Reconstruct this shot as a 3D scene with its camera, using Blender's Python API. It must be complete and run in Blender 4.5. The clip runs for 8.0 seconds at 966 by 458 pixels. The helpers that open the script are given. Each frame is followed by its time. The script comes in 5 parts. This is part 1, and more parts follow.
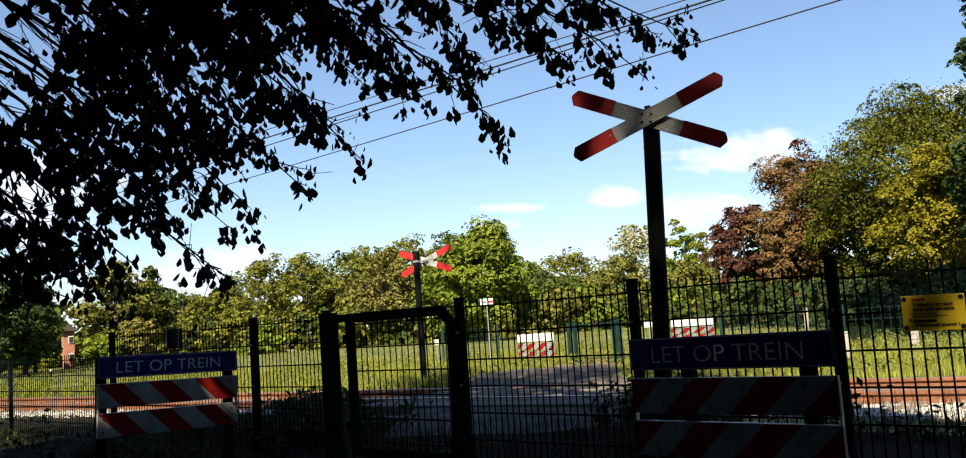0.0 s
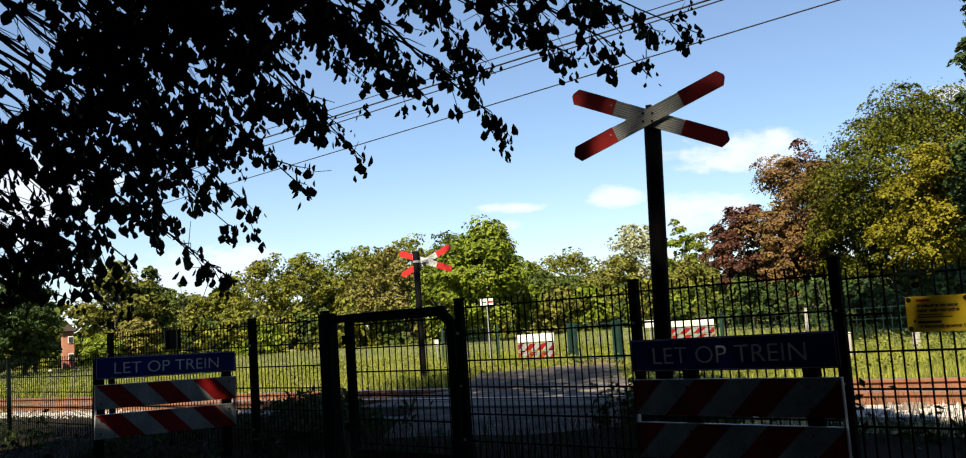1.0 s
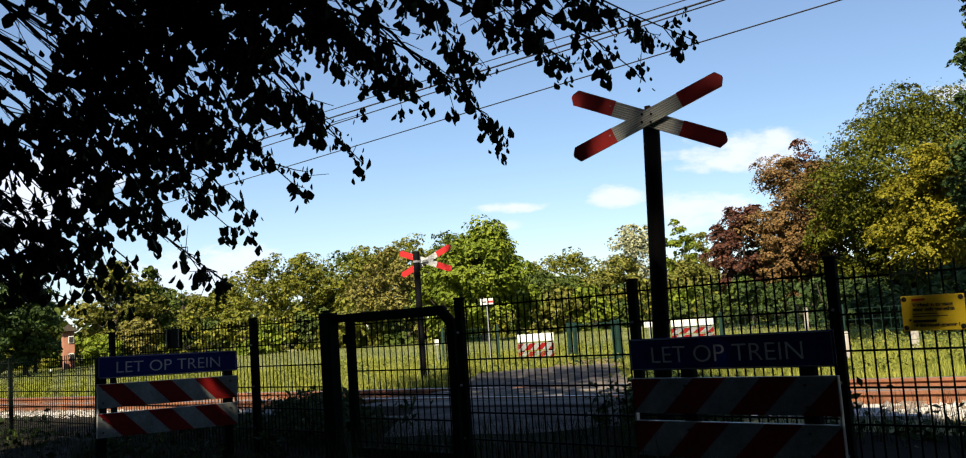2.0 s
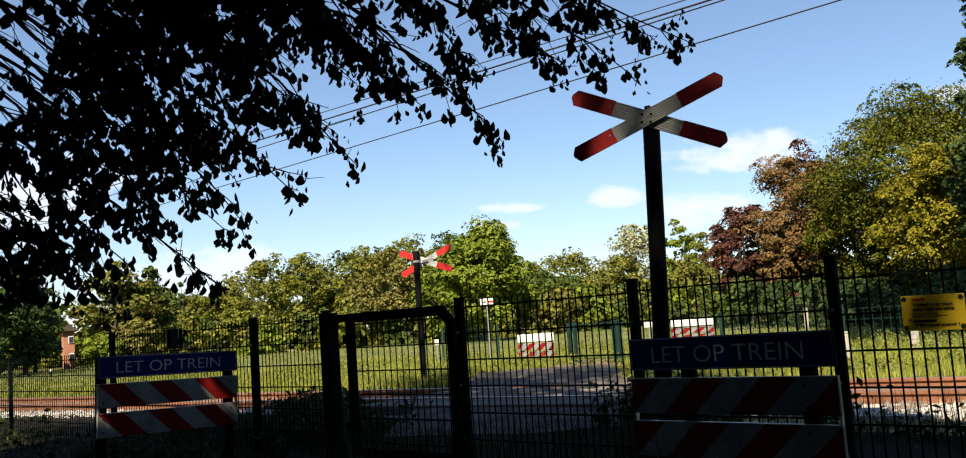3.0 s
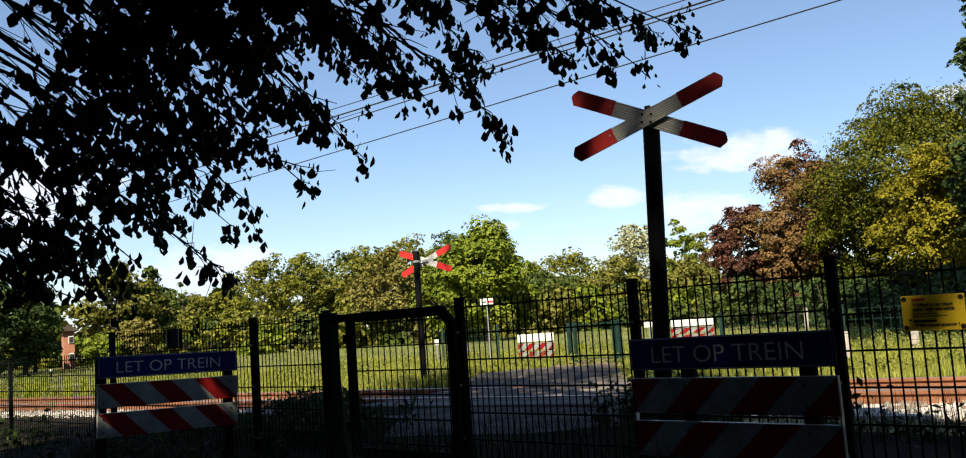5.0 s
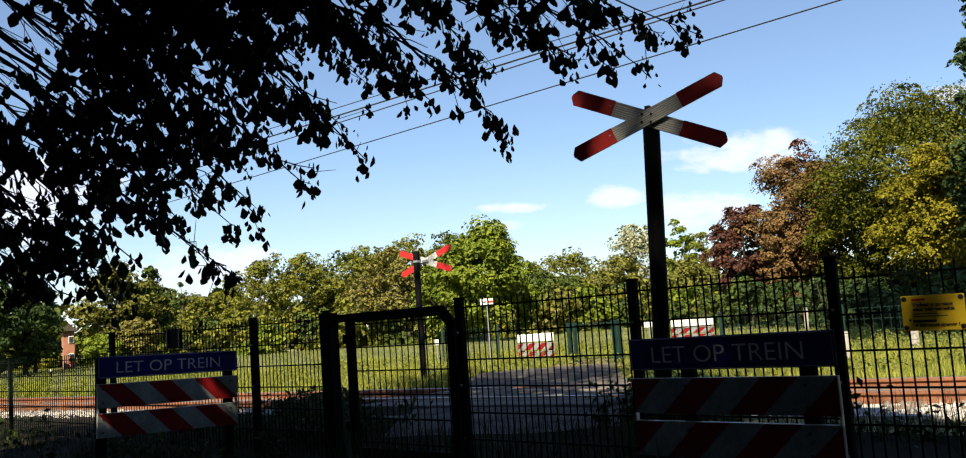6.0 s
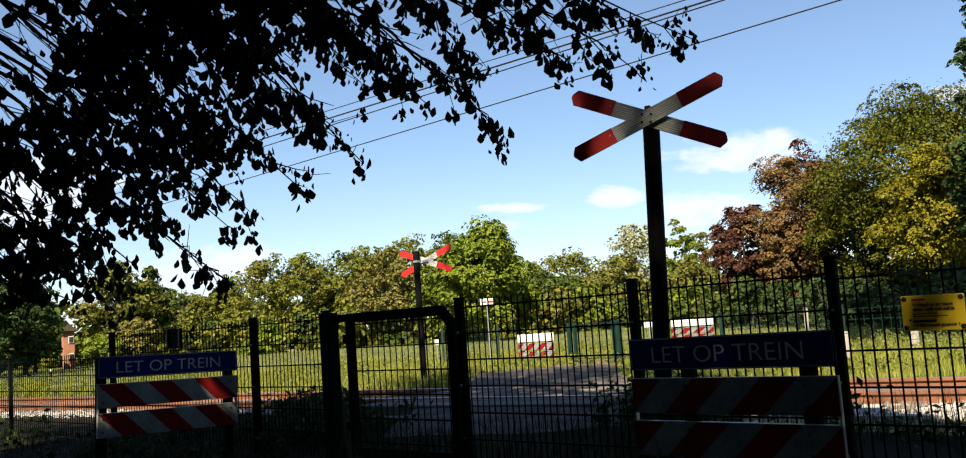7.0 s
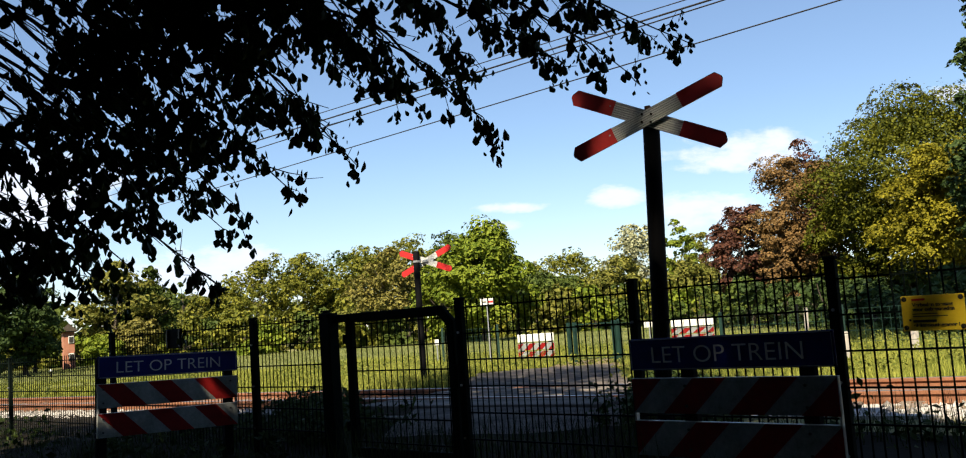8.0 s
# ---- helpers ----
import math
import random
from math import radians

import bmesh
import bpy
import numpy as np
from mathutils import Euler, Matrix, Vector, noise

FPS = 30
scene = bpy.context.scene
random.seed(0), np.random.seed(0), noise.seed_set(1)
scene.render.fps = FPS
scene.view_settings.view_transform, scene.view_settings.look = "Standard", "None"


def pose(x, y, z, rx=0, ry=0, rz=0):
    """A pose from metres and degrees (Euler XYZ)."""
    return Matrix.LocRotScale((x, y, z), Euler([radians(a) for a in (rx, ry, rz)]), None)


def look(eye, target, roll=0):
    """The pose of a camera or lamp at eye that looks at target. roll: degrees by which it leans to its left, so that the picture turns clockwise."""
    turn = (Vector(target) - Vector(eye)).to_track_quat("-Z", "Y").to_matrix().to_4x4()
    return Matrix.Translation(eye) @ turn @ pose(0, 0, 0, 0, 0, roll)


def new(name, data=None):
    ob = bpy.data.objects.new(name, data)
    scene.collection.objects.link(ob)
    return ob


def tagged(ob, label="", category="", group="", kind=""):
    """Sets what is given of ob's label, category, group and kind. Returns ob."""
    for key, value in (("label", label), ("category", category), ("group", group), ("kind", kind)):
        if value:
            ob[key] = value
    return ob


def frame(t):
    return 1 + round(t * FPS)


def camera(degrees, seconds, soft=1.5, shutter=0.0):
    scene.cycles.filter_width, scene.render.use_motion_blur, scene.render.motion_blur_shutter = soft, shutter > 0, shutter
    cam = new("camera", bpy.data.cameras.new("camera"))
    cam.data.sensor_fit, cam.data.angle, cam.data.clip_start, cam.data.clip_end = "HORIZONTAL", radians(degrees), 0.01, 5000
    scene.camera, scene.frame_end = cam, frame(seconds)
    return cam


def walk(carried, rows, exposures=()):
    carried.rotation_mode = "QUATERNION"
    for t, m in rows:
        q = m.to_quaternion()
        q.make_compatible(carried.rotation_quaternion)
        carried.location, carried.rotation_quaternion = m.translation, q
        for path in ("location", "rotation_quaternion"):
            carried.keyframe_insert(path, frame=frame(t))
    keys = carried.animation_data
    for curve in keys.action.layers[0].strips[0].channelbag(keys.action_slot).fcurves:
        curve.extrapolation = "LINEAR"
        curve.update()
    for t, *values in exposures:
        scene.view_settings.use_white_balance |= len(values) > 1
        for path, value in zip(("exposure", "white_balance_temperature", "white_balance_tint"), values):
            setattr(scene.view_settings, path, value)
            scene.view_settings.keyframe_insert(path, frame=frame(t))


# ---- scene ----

# ---------- camera ----------
EYE, PITCH, ROLL = Vector((0.0, 0.0, 1.12)), math.atan(0.1), -4.0
AIM = Vector((0.0, math.cos(PITCH), math.sin(PITCH)))
cam = camera(55.16, 8.0, soft=1.1)


def standing(ahead):
    eye = EYE + AIM * ahead
    return look(eye, eye + AIM, ROLL)


walk(cam, [(0.0, standing(0)), (0.55, standing(0)), (0.8, standing(0.045)), (1.0, standing(0.05)), (1.1, standing(0.035)),
           (1.3, standing(0)), (3.0, standing(0)), (8.0, standing(0))],
     [(0.0, 1.41), (0.6, 1.38), (1.4, 1.28), (4.5, 1.30), (6.5, 1.33), (8.0, 1.34)])

# ---------- world, sun ----------
SUN_FROM = Vector((-0.25, -0.60, 0.76)).normalized()   # towards the sun, behind the camera
world = bpy.data.worlds.new("sky")
scene.world = world
world.use_nodes = True
wn, wl = world.node_tree.nodes, world.node_tree.links
wn.clear()


def nd(nodes, kind, **sets):
    n = nodes.new(kind)
    for k, v in sets.items():
        if k in n.inputs:
            n.inputs[k].default_value = v
    return n


def calc(nodes, links, op, a, b=None, c=None):
    m = nodes.new("ShaderNodeMath")
    m.operation = op
    for i, v in enumerate((a, b, c)):
        if v is None:
            continue
        if isinstance(v, (int, float)):
            m.inputs[i].default_value = v
        else:
            links.new(v, m.inputs[i])
    return m.outputs[0]


sky = wn.new("ShaderNodeTexSky")
sky.sky_type, sky.sun_disc = "NISHITA", False
sky.sun_elevation = math.asin(SUN_FROM.z)
sky.sun_rotation = math.atan2(SUN_FROM.x, SUN_FROM.y)
sky.air_density, sky.dust_density, sky.ozone_density = 1.0, 0.15, 4.2
coord = wn.new("ShaderNodeTexCoord")
split = wn.new("ShaderNodeSeparateXYZ")
wl.new(coord.outputs["Generated"], split.inputs[0])
sx, sy, sz = split.outputs
ahead = calc(wn, wl, "MAXIMUM", sy, 0.05)
su, sv = calc(wn, wl, "DIVIDE", sx, ahead), calc(wn, wl, "DIVIDE", sz, ahead)
flat = wn.new("ShaderNodeCombineXYZ")
wl.new(su, flat.inputs[0])
wl.new(calc(wn, wl, "MULTIPLY", sv, 2.2), flat.inputs[1])
puff = nd(wn, "ShaderNodeTexNoise", Scale=17.0, Detail=8.0, Roughness=0.62)
wl.new(flat.outputs[0], puff.inputs["Vector"])
drift = nd(wn, "ShaderNodeTexNoise", Scale=3.4, Detail=6.0, Roughness=0.55)
wl.new(coord.outputs["Generated"], drift.inputs["Vector"])


def cloud(u, v, ru, rv):
    """A fair-weather cloud in the sky ahead, at slope u across and v up; its half widths."""
    du = calc(wn, wl, "DIVIDE", calc(wn, wl, "SUBTRACT", su, u), ru)
    dv = calc(wn, wl, "DIVIDE", calc(wn, wl, "SUBTRACT", sv, v), rv)
    d2 = calc(wn, wl, "ADD", calc(wn, wl, "MULTIPLY", du, du), calc(wn, wl, "MULTIPLY", dv, dv))
    return calc(wn, wl, "SUBTRACT", 1.0, d2)


mask = None
for c in ((0.290, 0.166, 0.10, 0.026), (0.245, 0.104, 0.072, 0.026), (0.146, 0.124, 0.036, 0.017), (0.032, 0.121, 0.048, 0.008),
          (0.024, 0.102, 0.036, 0.008), (-0.31, 0.075, 0.12, 0.035), (-0.48, 0.17, 0.10, 0.06), (0.53, 0.215, 0.04, 0.012)):
    one = cloud(*c)
    mask = one if mask is None else calc(wn, wl, "MAXIMUM", mask, one)
mask = calc(wn, wl, "MAXIMUM", mask, -0.6)
far_clouds = calc(wn, wl, "MULTIPLY", calc(wn, wl, "SUBTRACT", drift.outputs["Fac"], 0.62), calc(wn, wl, "LESS_THAN", sy, 0.2))
mask = calc(wn, wl, "ADD", mask, calc(wn, wl, "MULTIPLY", calc(wn, wl, "SUBTRACT", puff.outputs["Fac"], 0.55), 3.2))
mask = calc(wn, wl, "MAXIMUM", mask, calc(wn, wl, "MULTIPLY", far_clouds, 6.0))
soft = nd(wn, "ShaderNodeMapRange")
soft.interpolation_type = "SMOOTHSTEP"
soft.inputs["From Min"].default_value, soft.inputs["From Max"].default_value = -0.15, 0.95
wl.new(mask, soft.inputs["Value"])
haze = nd(wn, "ShaderNodeMapRange")
for k, v in (("From Min", 0.0), ("From Max", 0.24), ("To Min", 0.22), ("To Max", 0.0)):
    haze.inputs[k].default_value = v
wl.new(sz, haze.inputs["Value"])
white = calc(wn, wl, "MAXIMUM", soft.outputs[0], haze.outputs[0])
blend = wn.new("ShaderNodeMix")
blend.data_type = "RGBA"
wl.new(white, blend.inputs["Factor"])
wl.new(sky.outputs[0], blend.inputs["A"])
blend.inputs["B"].default_value = (6.2, 6.7, 7.7, 1)
back = nd(wn, "ShaderNodeBackground", Strength=0.063)
wl.new(blend.outputs["Result"], back.inputs["Color"])
wout = wn.new("ShaderNodeOutputWorld")
wl.new(back.outputs[0], wout.inputs[0])

sun = new("sun", bpy.data.lights.new("sun", "SUN"))
sun.data.energy, sun.data.angle, sun.data.color = 5.0, radians(0.53), (1.0, 0.88, 0.66)
sun.matrix_world = look(SUN_FROM * 60, (0, 0, 0))


# ---------- materials ----------
def material(name, dark, light, scale=6.0, rough=0.6, bump=0.2, metal=0.0, island=0.0, fine=9.0, gloss=0.5, clear=0.0, streak=1.0):
    """Two noises at two sizes between two colours, with relief; island: how far each leaf or stone differs."""
    m = bpy.data.materials.new(name)
    m.use_nodes = True
    n, l = m.node_tree.nodes, m.node_tree.links
    n.clear()
    out = n.new("ShaderNodeOutputMaterial")
    bs = n.new("ShaderNodeBsdfPrincipled")
    tc = n.new("ShaderNodeTexCoord")
    mp = n.new("ShaderNodeMapping")
    mp.inputs["Scale"].default_value = (1, 1, streak)
    l.new(tc.outputs["Object"], mp.inputs[0])
    big = nd(n, "ShaderNodeTexNoise", Scale=scale, Detail=4.0, Roughness=0.6)
    small = nd(n, "ShaderNodeTexNoise", Scale=scale * fine, Detail=5.0, Roughness=0.7)
    l.new(mp.outputs[0], big.inputs["Vector"])
    l.new(mp.outputs[0], small.inputs["Vector"])
    f = calc(n, l, "ADD", calc(n, l, "MULTIPLY", big.outputs["Fac"], 0.6), calc(n, l, "MULTIPLY", small.outputs["Fac"], 0.4))
    f = calc(n, l, "MULTIPLY_ADD", calc(n, l, "SUBTRACT", f, 0.5), 2.6, 0.5)
    if island:
        geo = n.new("ShaderNodeNewGeometry")
        info = n.new("ShaderNodeObjectInfo")
        r = calc(n, l, "SUBTRACT", calc(n, l, "FRACT", calc(n, l, "ADD", geo.outputs["Random Per Island"], info.outputs["Random"])), 0.5)
        f = calc(n, l, "ADD", f, calc(n, l, "MULTIPLY", r, island))
    ramp = n.new("ShaderNodeMix")
    ramp.data_type, ramp.clamp_factor = "RGBA", True
    l.new(f, ramp.inputs["Factor"])
    ramp.inputs["A"].default_value, ramp.inputs["B"].default_value = (*dark, 1), (*light, 1)
    l.new(ramp.outputs["Result"], bs.inputs["Base Color"])
    rr = calc(n, l, "MULTIPLY_ADD", small.outputs["Fac"], 0.3, rough - 0.15)
    l.new(rr, bs.inputs["Roughness"])
    bs.inputs["Metallic"].default_value = metal
    bs.inputs["Specular IOR Level"].default_value = gloss
    if bump:
        b = nd(n, "ShaderNodeBump", Strength=bump, Distance=0.01)
        l.new(small.outputs["Fac"], b.inputs["Height"])
        l.new(b.outputs[0], bs.inputs["Normal"])
    end = bs.outputs[0]
    if clear:
        tr = n.new("ShaderNodeBsdfTranslucent")
        l.new(ramp.outputs["Result"], tr.inputs["Color"])
        mx = nd(n, "ShaderNodeMixShader", Fac=clear)
        l.new(end, mx.inputs[1])
        l.new(tr.outputs[0], mx.inputs[2])
        end = mx.outputs[0]
    l.new(end, out.inputs[0])
    return m


M = {}
# Soil tone lowered to near black, to stand for the tree shade on it.
M["earth_shade_dark"] = material("earth_shade_dark", (0.009, 0.008, 0.006), (0.024, 0.020, 0.015), 1.2, 0.95, 0.6, gloss=0.03)
M["meadow"] = material("meadow", (0.07, 0.08, 0.02), (0.21, 0.195, 0.06), 0.5, 0.95, 0.6, fine=14)
# Asphalt: the strong mottling stands in for dappled sun on the road.
M["asphalt"] = material("asphalt", (0.03, 0.026, 0.024), (0.31, 0.275, 0.25), 3.0, 0.9, 0.8, fine=5, gloss=0.12)
M["crop"] = material("crop_field", (0.08, 0.10, 0.032), (0.20, 0.205, 0.075), 0.8, 0.95, 0.5, fine=25, gloss=0.1)
M["sand"] = material("sand", (0.20, 0.15, 0.09), (0.36, 0.28, 0.18), 1.5, 0.95, 0.5, fine=30)
M["plank"] = material("plank", (0.06, 0.05, 0.044), (0.16, 0.14, 0.12), 3.0, 0.9, 0.4, gloss=0.2, island=0.6, fine=12)
M["ballast"] = material("ballast", (0.20, 0.185, 0.17), (0.48, 0.45, 0.42), 5.0, 0.9, 0.4, island=1.2)
M["rust"] = material("rust", (0.10, 0.038, 0.018), (0.26, 0.105, 0.05), 5.0, 0.8, 0.4, fine=12)
M["rust_stone"] = material("rust_stone", (0.10, 0.045, 0.024), (0.26, 0.125, 0.07), 5.0, 0.9, 0.5, island=0.8, fine=12)
M["railhead"] = material("railhead", (0.30, 0.28, 0.27), (0.48, 0.46, 0.45), 8.0, 0.35, 0.1, metal=0.9)
M["sleeper"] = material("sleeper", (0.10, 0.075, 0.055), (0.22, 0.17, 0.13), 3.0, 0.9, 0.5)
# Near fence: green lowered well below the paint's own tone, to stand for shade.
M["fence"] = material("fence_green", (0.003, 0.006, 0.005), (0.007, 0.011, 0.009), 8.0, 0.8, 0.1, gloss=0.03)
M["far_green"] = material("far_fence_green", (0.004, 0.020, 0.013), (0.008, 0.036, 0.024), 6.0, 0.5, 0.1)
M["pole"] = material("pole_black", (0.003, 0.003, 0.004), (0.009, 0.009, 0.010), 6.0, 0.75, 0.15, streak=0.2, gloss=0.05)
M["red"] = material("red_reflective", (0.36, 0.010, 0.010), (0.56, 0.022, 0.02), 5.0, 0.45, 0.08, fine=14)
M["white"] = material("white_reflective", (0.44, 0.44, 0.41), (0.80, 0.80, 0.78), 4.0, 0.45, 0.08, fine=14)
# Barrier sheeting: weathered, and dimmed further to stand for the tree shade.
M["sheet_white"] = material("weathered_shade_dimmed_white", (0.09, 0.098, 0.095), (0.31, 0.33, 0.33), 3.2, 0.6, 0.12, fine=12, gloss=0.15)
M["sheet_red"] = material("weathered_shade_dimmed_red", (0.10, 0.005, 0.005), (0.25, 0.008, 0.008), 3.2, 0.6, 0.1, fine=12, gloss=0.1)
M["dirty_white"] = material("dirty_white", (0.34, 0.34, 0.31), (0.66, 0.66, 0.62), 4.0, 0.6, 0.15, fine=10)
M["blue"] = material("blue_enamel", (0.002, 0.004, 0.07), (0.005, 0.011, 0.17), 5.0, 0.5, 0.05, fine=12, gloss=0.15)
M["rim_blue"] = material("rim_line", (0.16, 0.18, 0.24), (0.30, 0.32, 0.38), 9.0, 0.5, 0.05)
M["letter"] = material("letter_white", (0.36, 0.39, 0.42), (0.62, 0.65, 0.68), 9.0, 0.5, 0.05)
M["yellow"] = material("yellow_enamel", (0.62, 0.42, 0.015), (0.82, 0.60, 0.03), 5.0, 0.4, 0.08, fine=12)
M["rib_gap"] = material("rib_groove", (0.16, 0.16, 0.15), (0.26, 0.26, 0.25), 12.0, 0.6, 0.1)
M["ink"] = material("black_ink", (0.012, 0.011, 0.010), (0.03, 0.028, 0.025), 9.0, 0.6, 0.0)
M["zinc"] = material("galvanised_steel", (0.32, 0.33, 0.34), (0.55, 0.56, 0.57), 12.0, 0.45, 0.1, metal=0.7)
M["bolt"] = material("bolt_dark", (0.02, 0.02, 0.02), (0.06, 0.05, 0.045), 12.0, 0.5, 0.1, metal=0.6)
M["wire"] = material("overhead_copper", (0.02, 0.019, 0.02), (0.05, 0.045, 0.045), 8.0, 0.5, 0.0, metal=0.6)
M["brick"] = material("brick", (0.26, 0.10, 0.06), (0.42, 0.19, 0.12), 3.0, 0.9, 0.4, fine=12)
M["bark"] = material("bark", (0.028, 0.021, 0.015), (0.085, 0.066, 0.048), 5.0, 0.95, 0.7, fine=8, streak=0.3)
M["twig"] = material("twig", (0.03, 0.022, 0.015), (0.07, 0.05, 0.035), 9.0, 0.85, 0.3)
M["concrete"] = material("concrete", (0.34, 0.31, 0.27), (0.52, 0.48, 0.42), 5.0, 0.9, 0.3)


def leafage(name, dark, light, clear=0.12, gloss=0.10):
    M[name] = material(name, dark, light, 0.5, 0.6, 0.0, island=1.1, fine=8, clear=clear, gloss=gloss)


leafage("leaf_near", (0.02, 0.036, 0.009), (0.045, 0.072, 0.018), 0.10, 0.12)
leafage("leaf_dark", (0.026, 0.044, 0.008), (0.085, 0.11, 0.02))
leafage("leaf_mid", (0.054, 0.066, 0.008), (0.176, 0.170, 0.022))
leafage("leaf_bright", (0.062, 0.094, 0.008), (0.172, 0.205, 0.020))
leafage("leaf_rail", (0.026, 0.035, 0.003), (0.110, 0.112, 0.008))
leafage("leaf_olive", (0.066, 0.074, 0.012), (0.178, 0.168, 0.034))
leafage("leaf_yellow", (0.075, 0.071, 0.005), (0.21, 0.182, 0.013))
leafage("leaf_copper", (0.035, 0.016, 0.013), (0.12, 0.05, 0.03))
leafage("leaf_bronze", (0.085, 0.05, 0.02), (0.21, 0.125, 0.045))
leafage("leaf_tan", (0.080, 0.076, 0.018), (0.215, 0.185, 0.045))
leafage("leaf_pale", (0.17, 0.175, 0.085), (0.36, 0.36, 0.22))
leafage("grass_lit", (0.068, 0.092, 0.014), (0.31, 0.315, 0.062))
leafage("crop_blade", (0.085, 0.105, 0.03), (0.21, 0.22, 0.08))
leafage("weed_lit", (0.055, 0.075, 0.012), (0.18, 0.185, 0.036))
# Verge greens: a darker copy, with the tree shade put into the colour.
leafage("grass_shade_dark", (0.013, 0.025, 0.006), (0.042, 0.060, 0.014), 0.1, 0.06)


# ---------- building helpers ----------
def mesh_of(name, bm, mat, smooth=False):
    me = bpy.data.meshes.new(name)
    bm.to_mesh(me)
    bm.free()
    me.materials.append(mat)
    if smooth:
        for p in me.polygons:
            p.use_smooth = True
    return me


def part(name, bm, mat, parent=None, label="", smooth=False):
    ob = new(name, mesh_of(name, bm, mat, smooth))
    if parent:
        ob.parent = parent
    if label:
        ob["label"] = label
    return ob


def piece(name, me, parent, m=None):
    ob = new(name, me)
    ob.parent = parent
    if m is not None:
        ob.matrix_basis = m
    return ob


def empty(name, m, label, category, group="", kind=""):
    ob = new(name)
    ob.empty_display_size = 0.1
    ob.matrix_basis = m
    return tagged(ob, label, category, group, kind)


def box(size, at=(0, 0, 0), bevel=0.0, turn=None, bm=None, seg=2):
    bm = bm or bmesh.new()
    m = Matrix.Translation(at) @ (turn or Matrix.Identity(4)) @ Matrix.Diagonal((*size, 1))
    g = bmesh.ops.create_cube(bm, size=1.0, matrix=m)
    if bevel:
        edges = list({e for v in g["verts"] for e in v.link_edges})
        bmesh.ops.bevel(bm, geom=edges, offset=bevel, segments=seg, affect="EDGES", profile=0.5)
    return bm


def rod(a, b, r0, r1=None, seg=10, bm=None, caps=True):
    bm = bm or bmesh.new()
    a, b = Vector(a), Vector(b)
    d = b - a
    m = Matrix.Translation((a + b) / 2) @ d.to_track_quat("Z", "Y").to_matrix().to_4x4()
    bmesh.ops.create_cone(bm, cap_ends=caps, segments=seg, radius1=r0, radius2=r0 if r1 is None else r1, depth=d.length, matrix=m)
    return bm


def tube(pts, radii, seg=6, bm=None):
    """One connected round tube through those points, closed at both ends."""
    bm = bm or bmesh.new()
    rings = []
    n = len(pts)
    for i, p in enumerate(pts):
        d = (pts[min(i + 1, n - 1)] - pts[max(i - 1, 0)]).normalized()
        q = d.to_track_quat("Z", "Y")
        rings.append([bm.verts.new(p + q @ Vector((math.cos(a) * radii[i], math.sin(a) * radii[i], 0))) for a in [2 * math.pi * k / seg for k in range(seg)]])
    for r, s in zip(rings, rings[1:]):
        for k in range(seg):
            bm.faces.new((r[k], r[(k + 1) % seg], s[(k + 1) % seg], s[k]))
    bm.faces.new(rings[0][::-1])
    bm.faces.new(rings[-1])
    return bm


def prism(outline, depth, bm=None, m=None, bevel=0.0):
    """A plate with that outline in x and z, depth thick along y, its front at y = -depth / 2."""
    bm = bm or bmesh.new()
    m = m or Matrix.Identity(4)
    front = [bm.verts.new(m @ Vector((x, -depth / 2, z))) for x, z in outline]
    rear = [bm.verts.new(m @ Vector((x, depth / 2, z))) for x, z in outline]
    n = len(outline)
    fs = [bm.faces.new(front), bm.faces.new(rear[::-1])]
    for i in range(n):
        fs.append(bm.faces.new((front[i], rear[i], rear[(i + 1) % n], front[(i + 1) % n])))
    bmesh.ops.recalc_face_normals(bm, faces=fs)
    if bevel:
        bmesh.ops.bevel(bm, geom=list({e for f in fs[:1] for e in f.edges}), offset=bevel, segments=1, affect="EDGES")
    return bm


def lettering(text, size, mat, parent, m, name="lettering", width=None, thick=0.001, bold=0.0, split=False):
    cu = bpy.data.curves.new("text", "FONT")
    cu.body, cu.size, cu.extrude, cu.align_x = text, size, thick, "LEFT"
    cu.offset = bold
    tmp = bpy.data.objects.new("text", cu)
    me = bpy.data.meshes.new_from_object(tmp)
    bpy.data.objects.remove(tmp)
    bpy.data.curves.remove(cu)
    if width:
        xs = [v.co.x for v in me.vertices]
        k = width / (max(xs) - min(xs))
        x0 = min(xs)
        for v in me.vertices:
            v.co.x = (v.co.x - x0) * k
    me.materials.clear()
    me.materials.append(mat)
    if not split:
        return piece(name, me, parent, m @ pose(0, 0, 0, 90))
    # each letter a part of its own
    bm = bmesh.new()
    bm.from_mesh(me)
    left = set(bm.verts)
    while left:
        group, todo = set(), [next(iter(left))]
        while todo:
            v = todo.pop()
            if v in group:
                continue
            group.add(v)
            todo += [e.other_vert(v) for e in v.link_edges]
        left -= group
        one = bmesh.new()
        new_v = {v: one.verts.new(v.co) for v in group}
        for f in {f for v in group for f in v.link_faces}:
            one.faces.new([new_v[v] for v in f.verts])
        piece("letter", mesh_of("letter", one, mat), parent, m @ pose(0, 0, 0, 90))
    bm.free()


def from_arrays(name, verts, faces, mat, parent=None, smooth=False):
    me = bpy.data.meshes.new(name)
    me.from_pydata(verts, [], faces)
    me.materials.append(mat)
    if smooth:
        for p in me.polygons:
            p.use_smooth = True
    ob = new(name, me)
    if parent:
        ob.parent = parent
    return ob


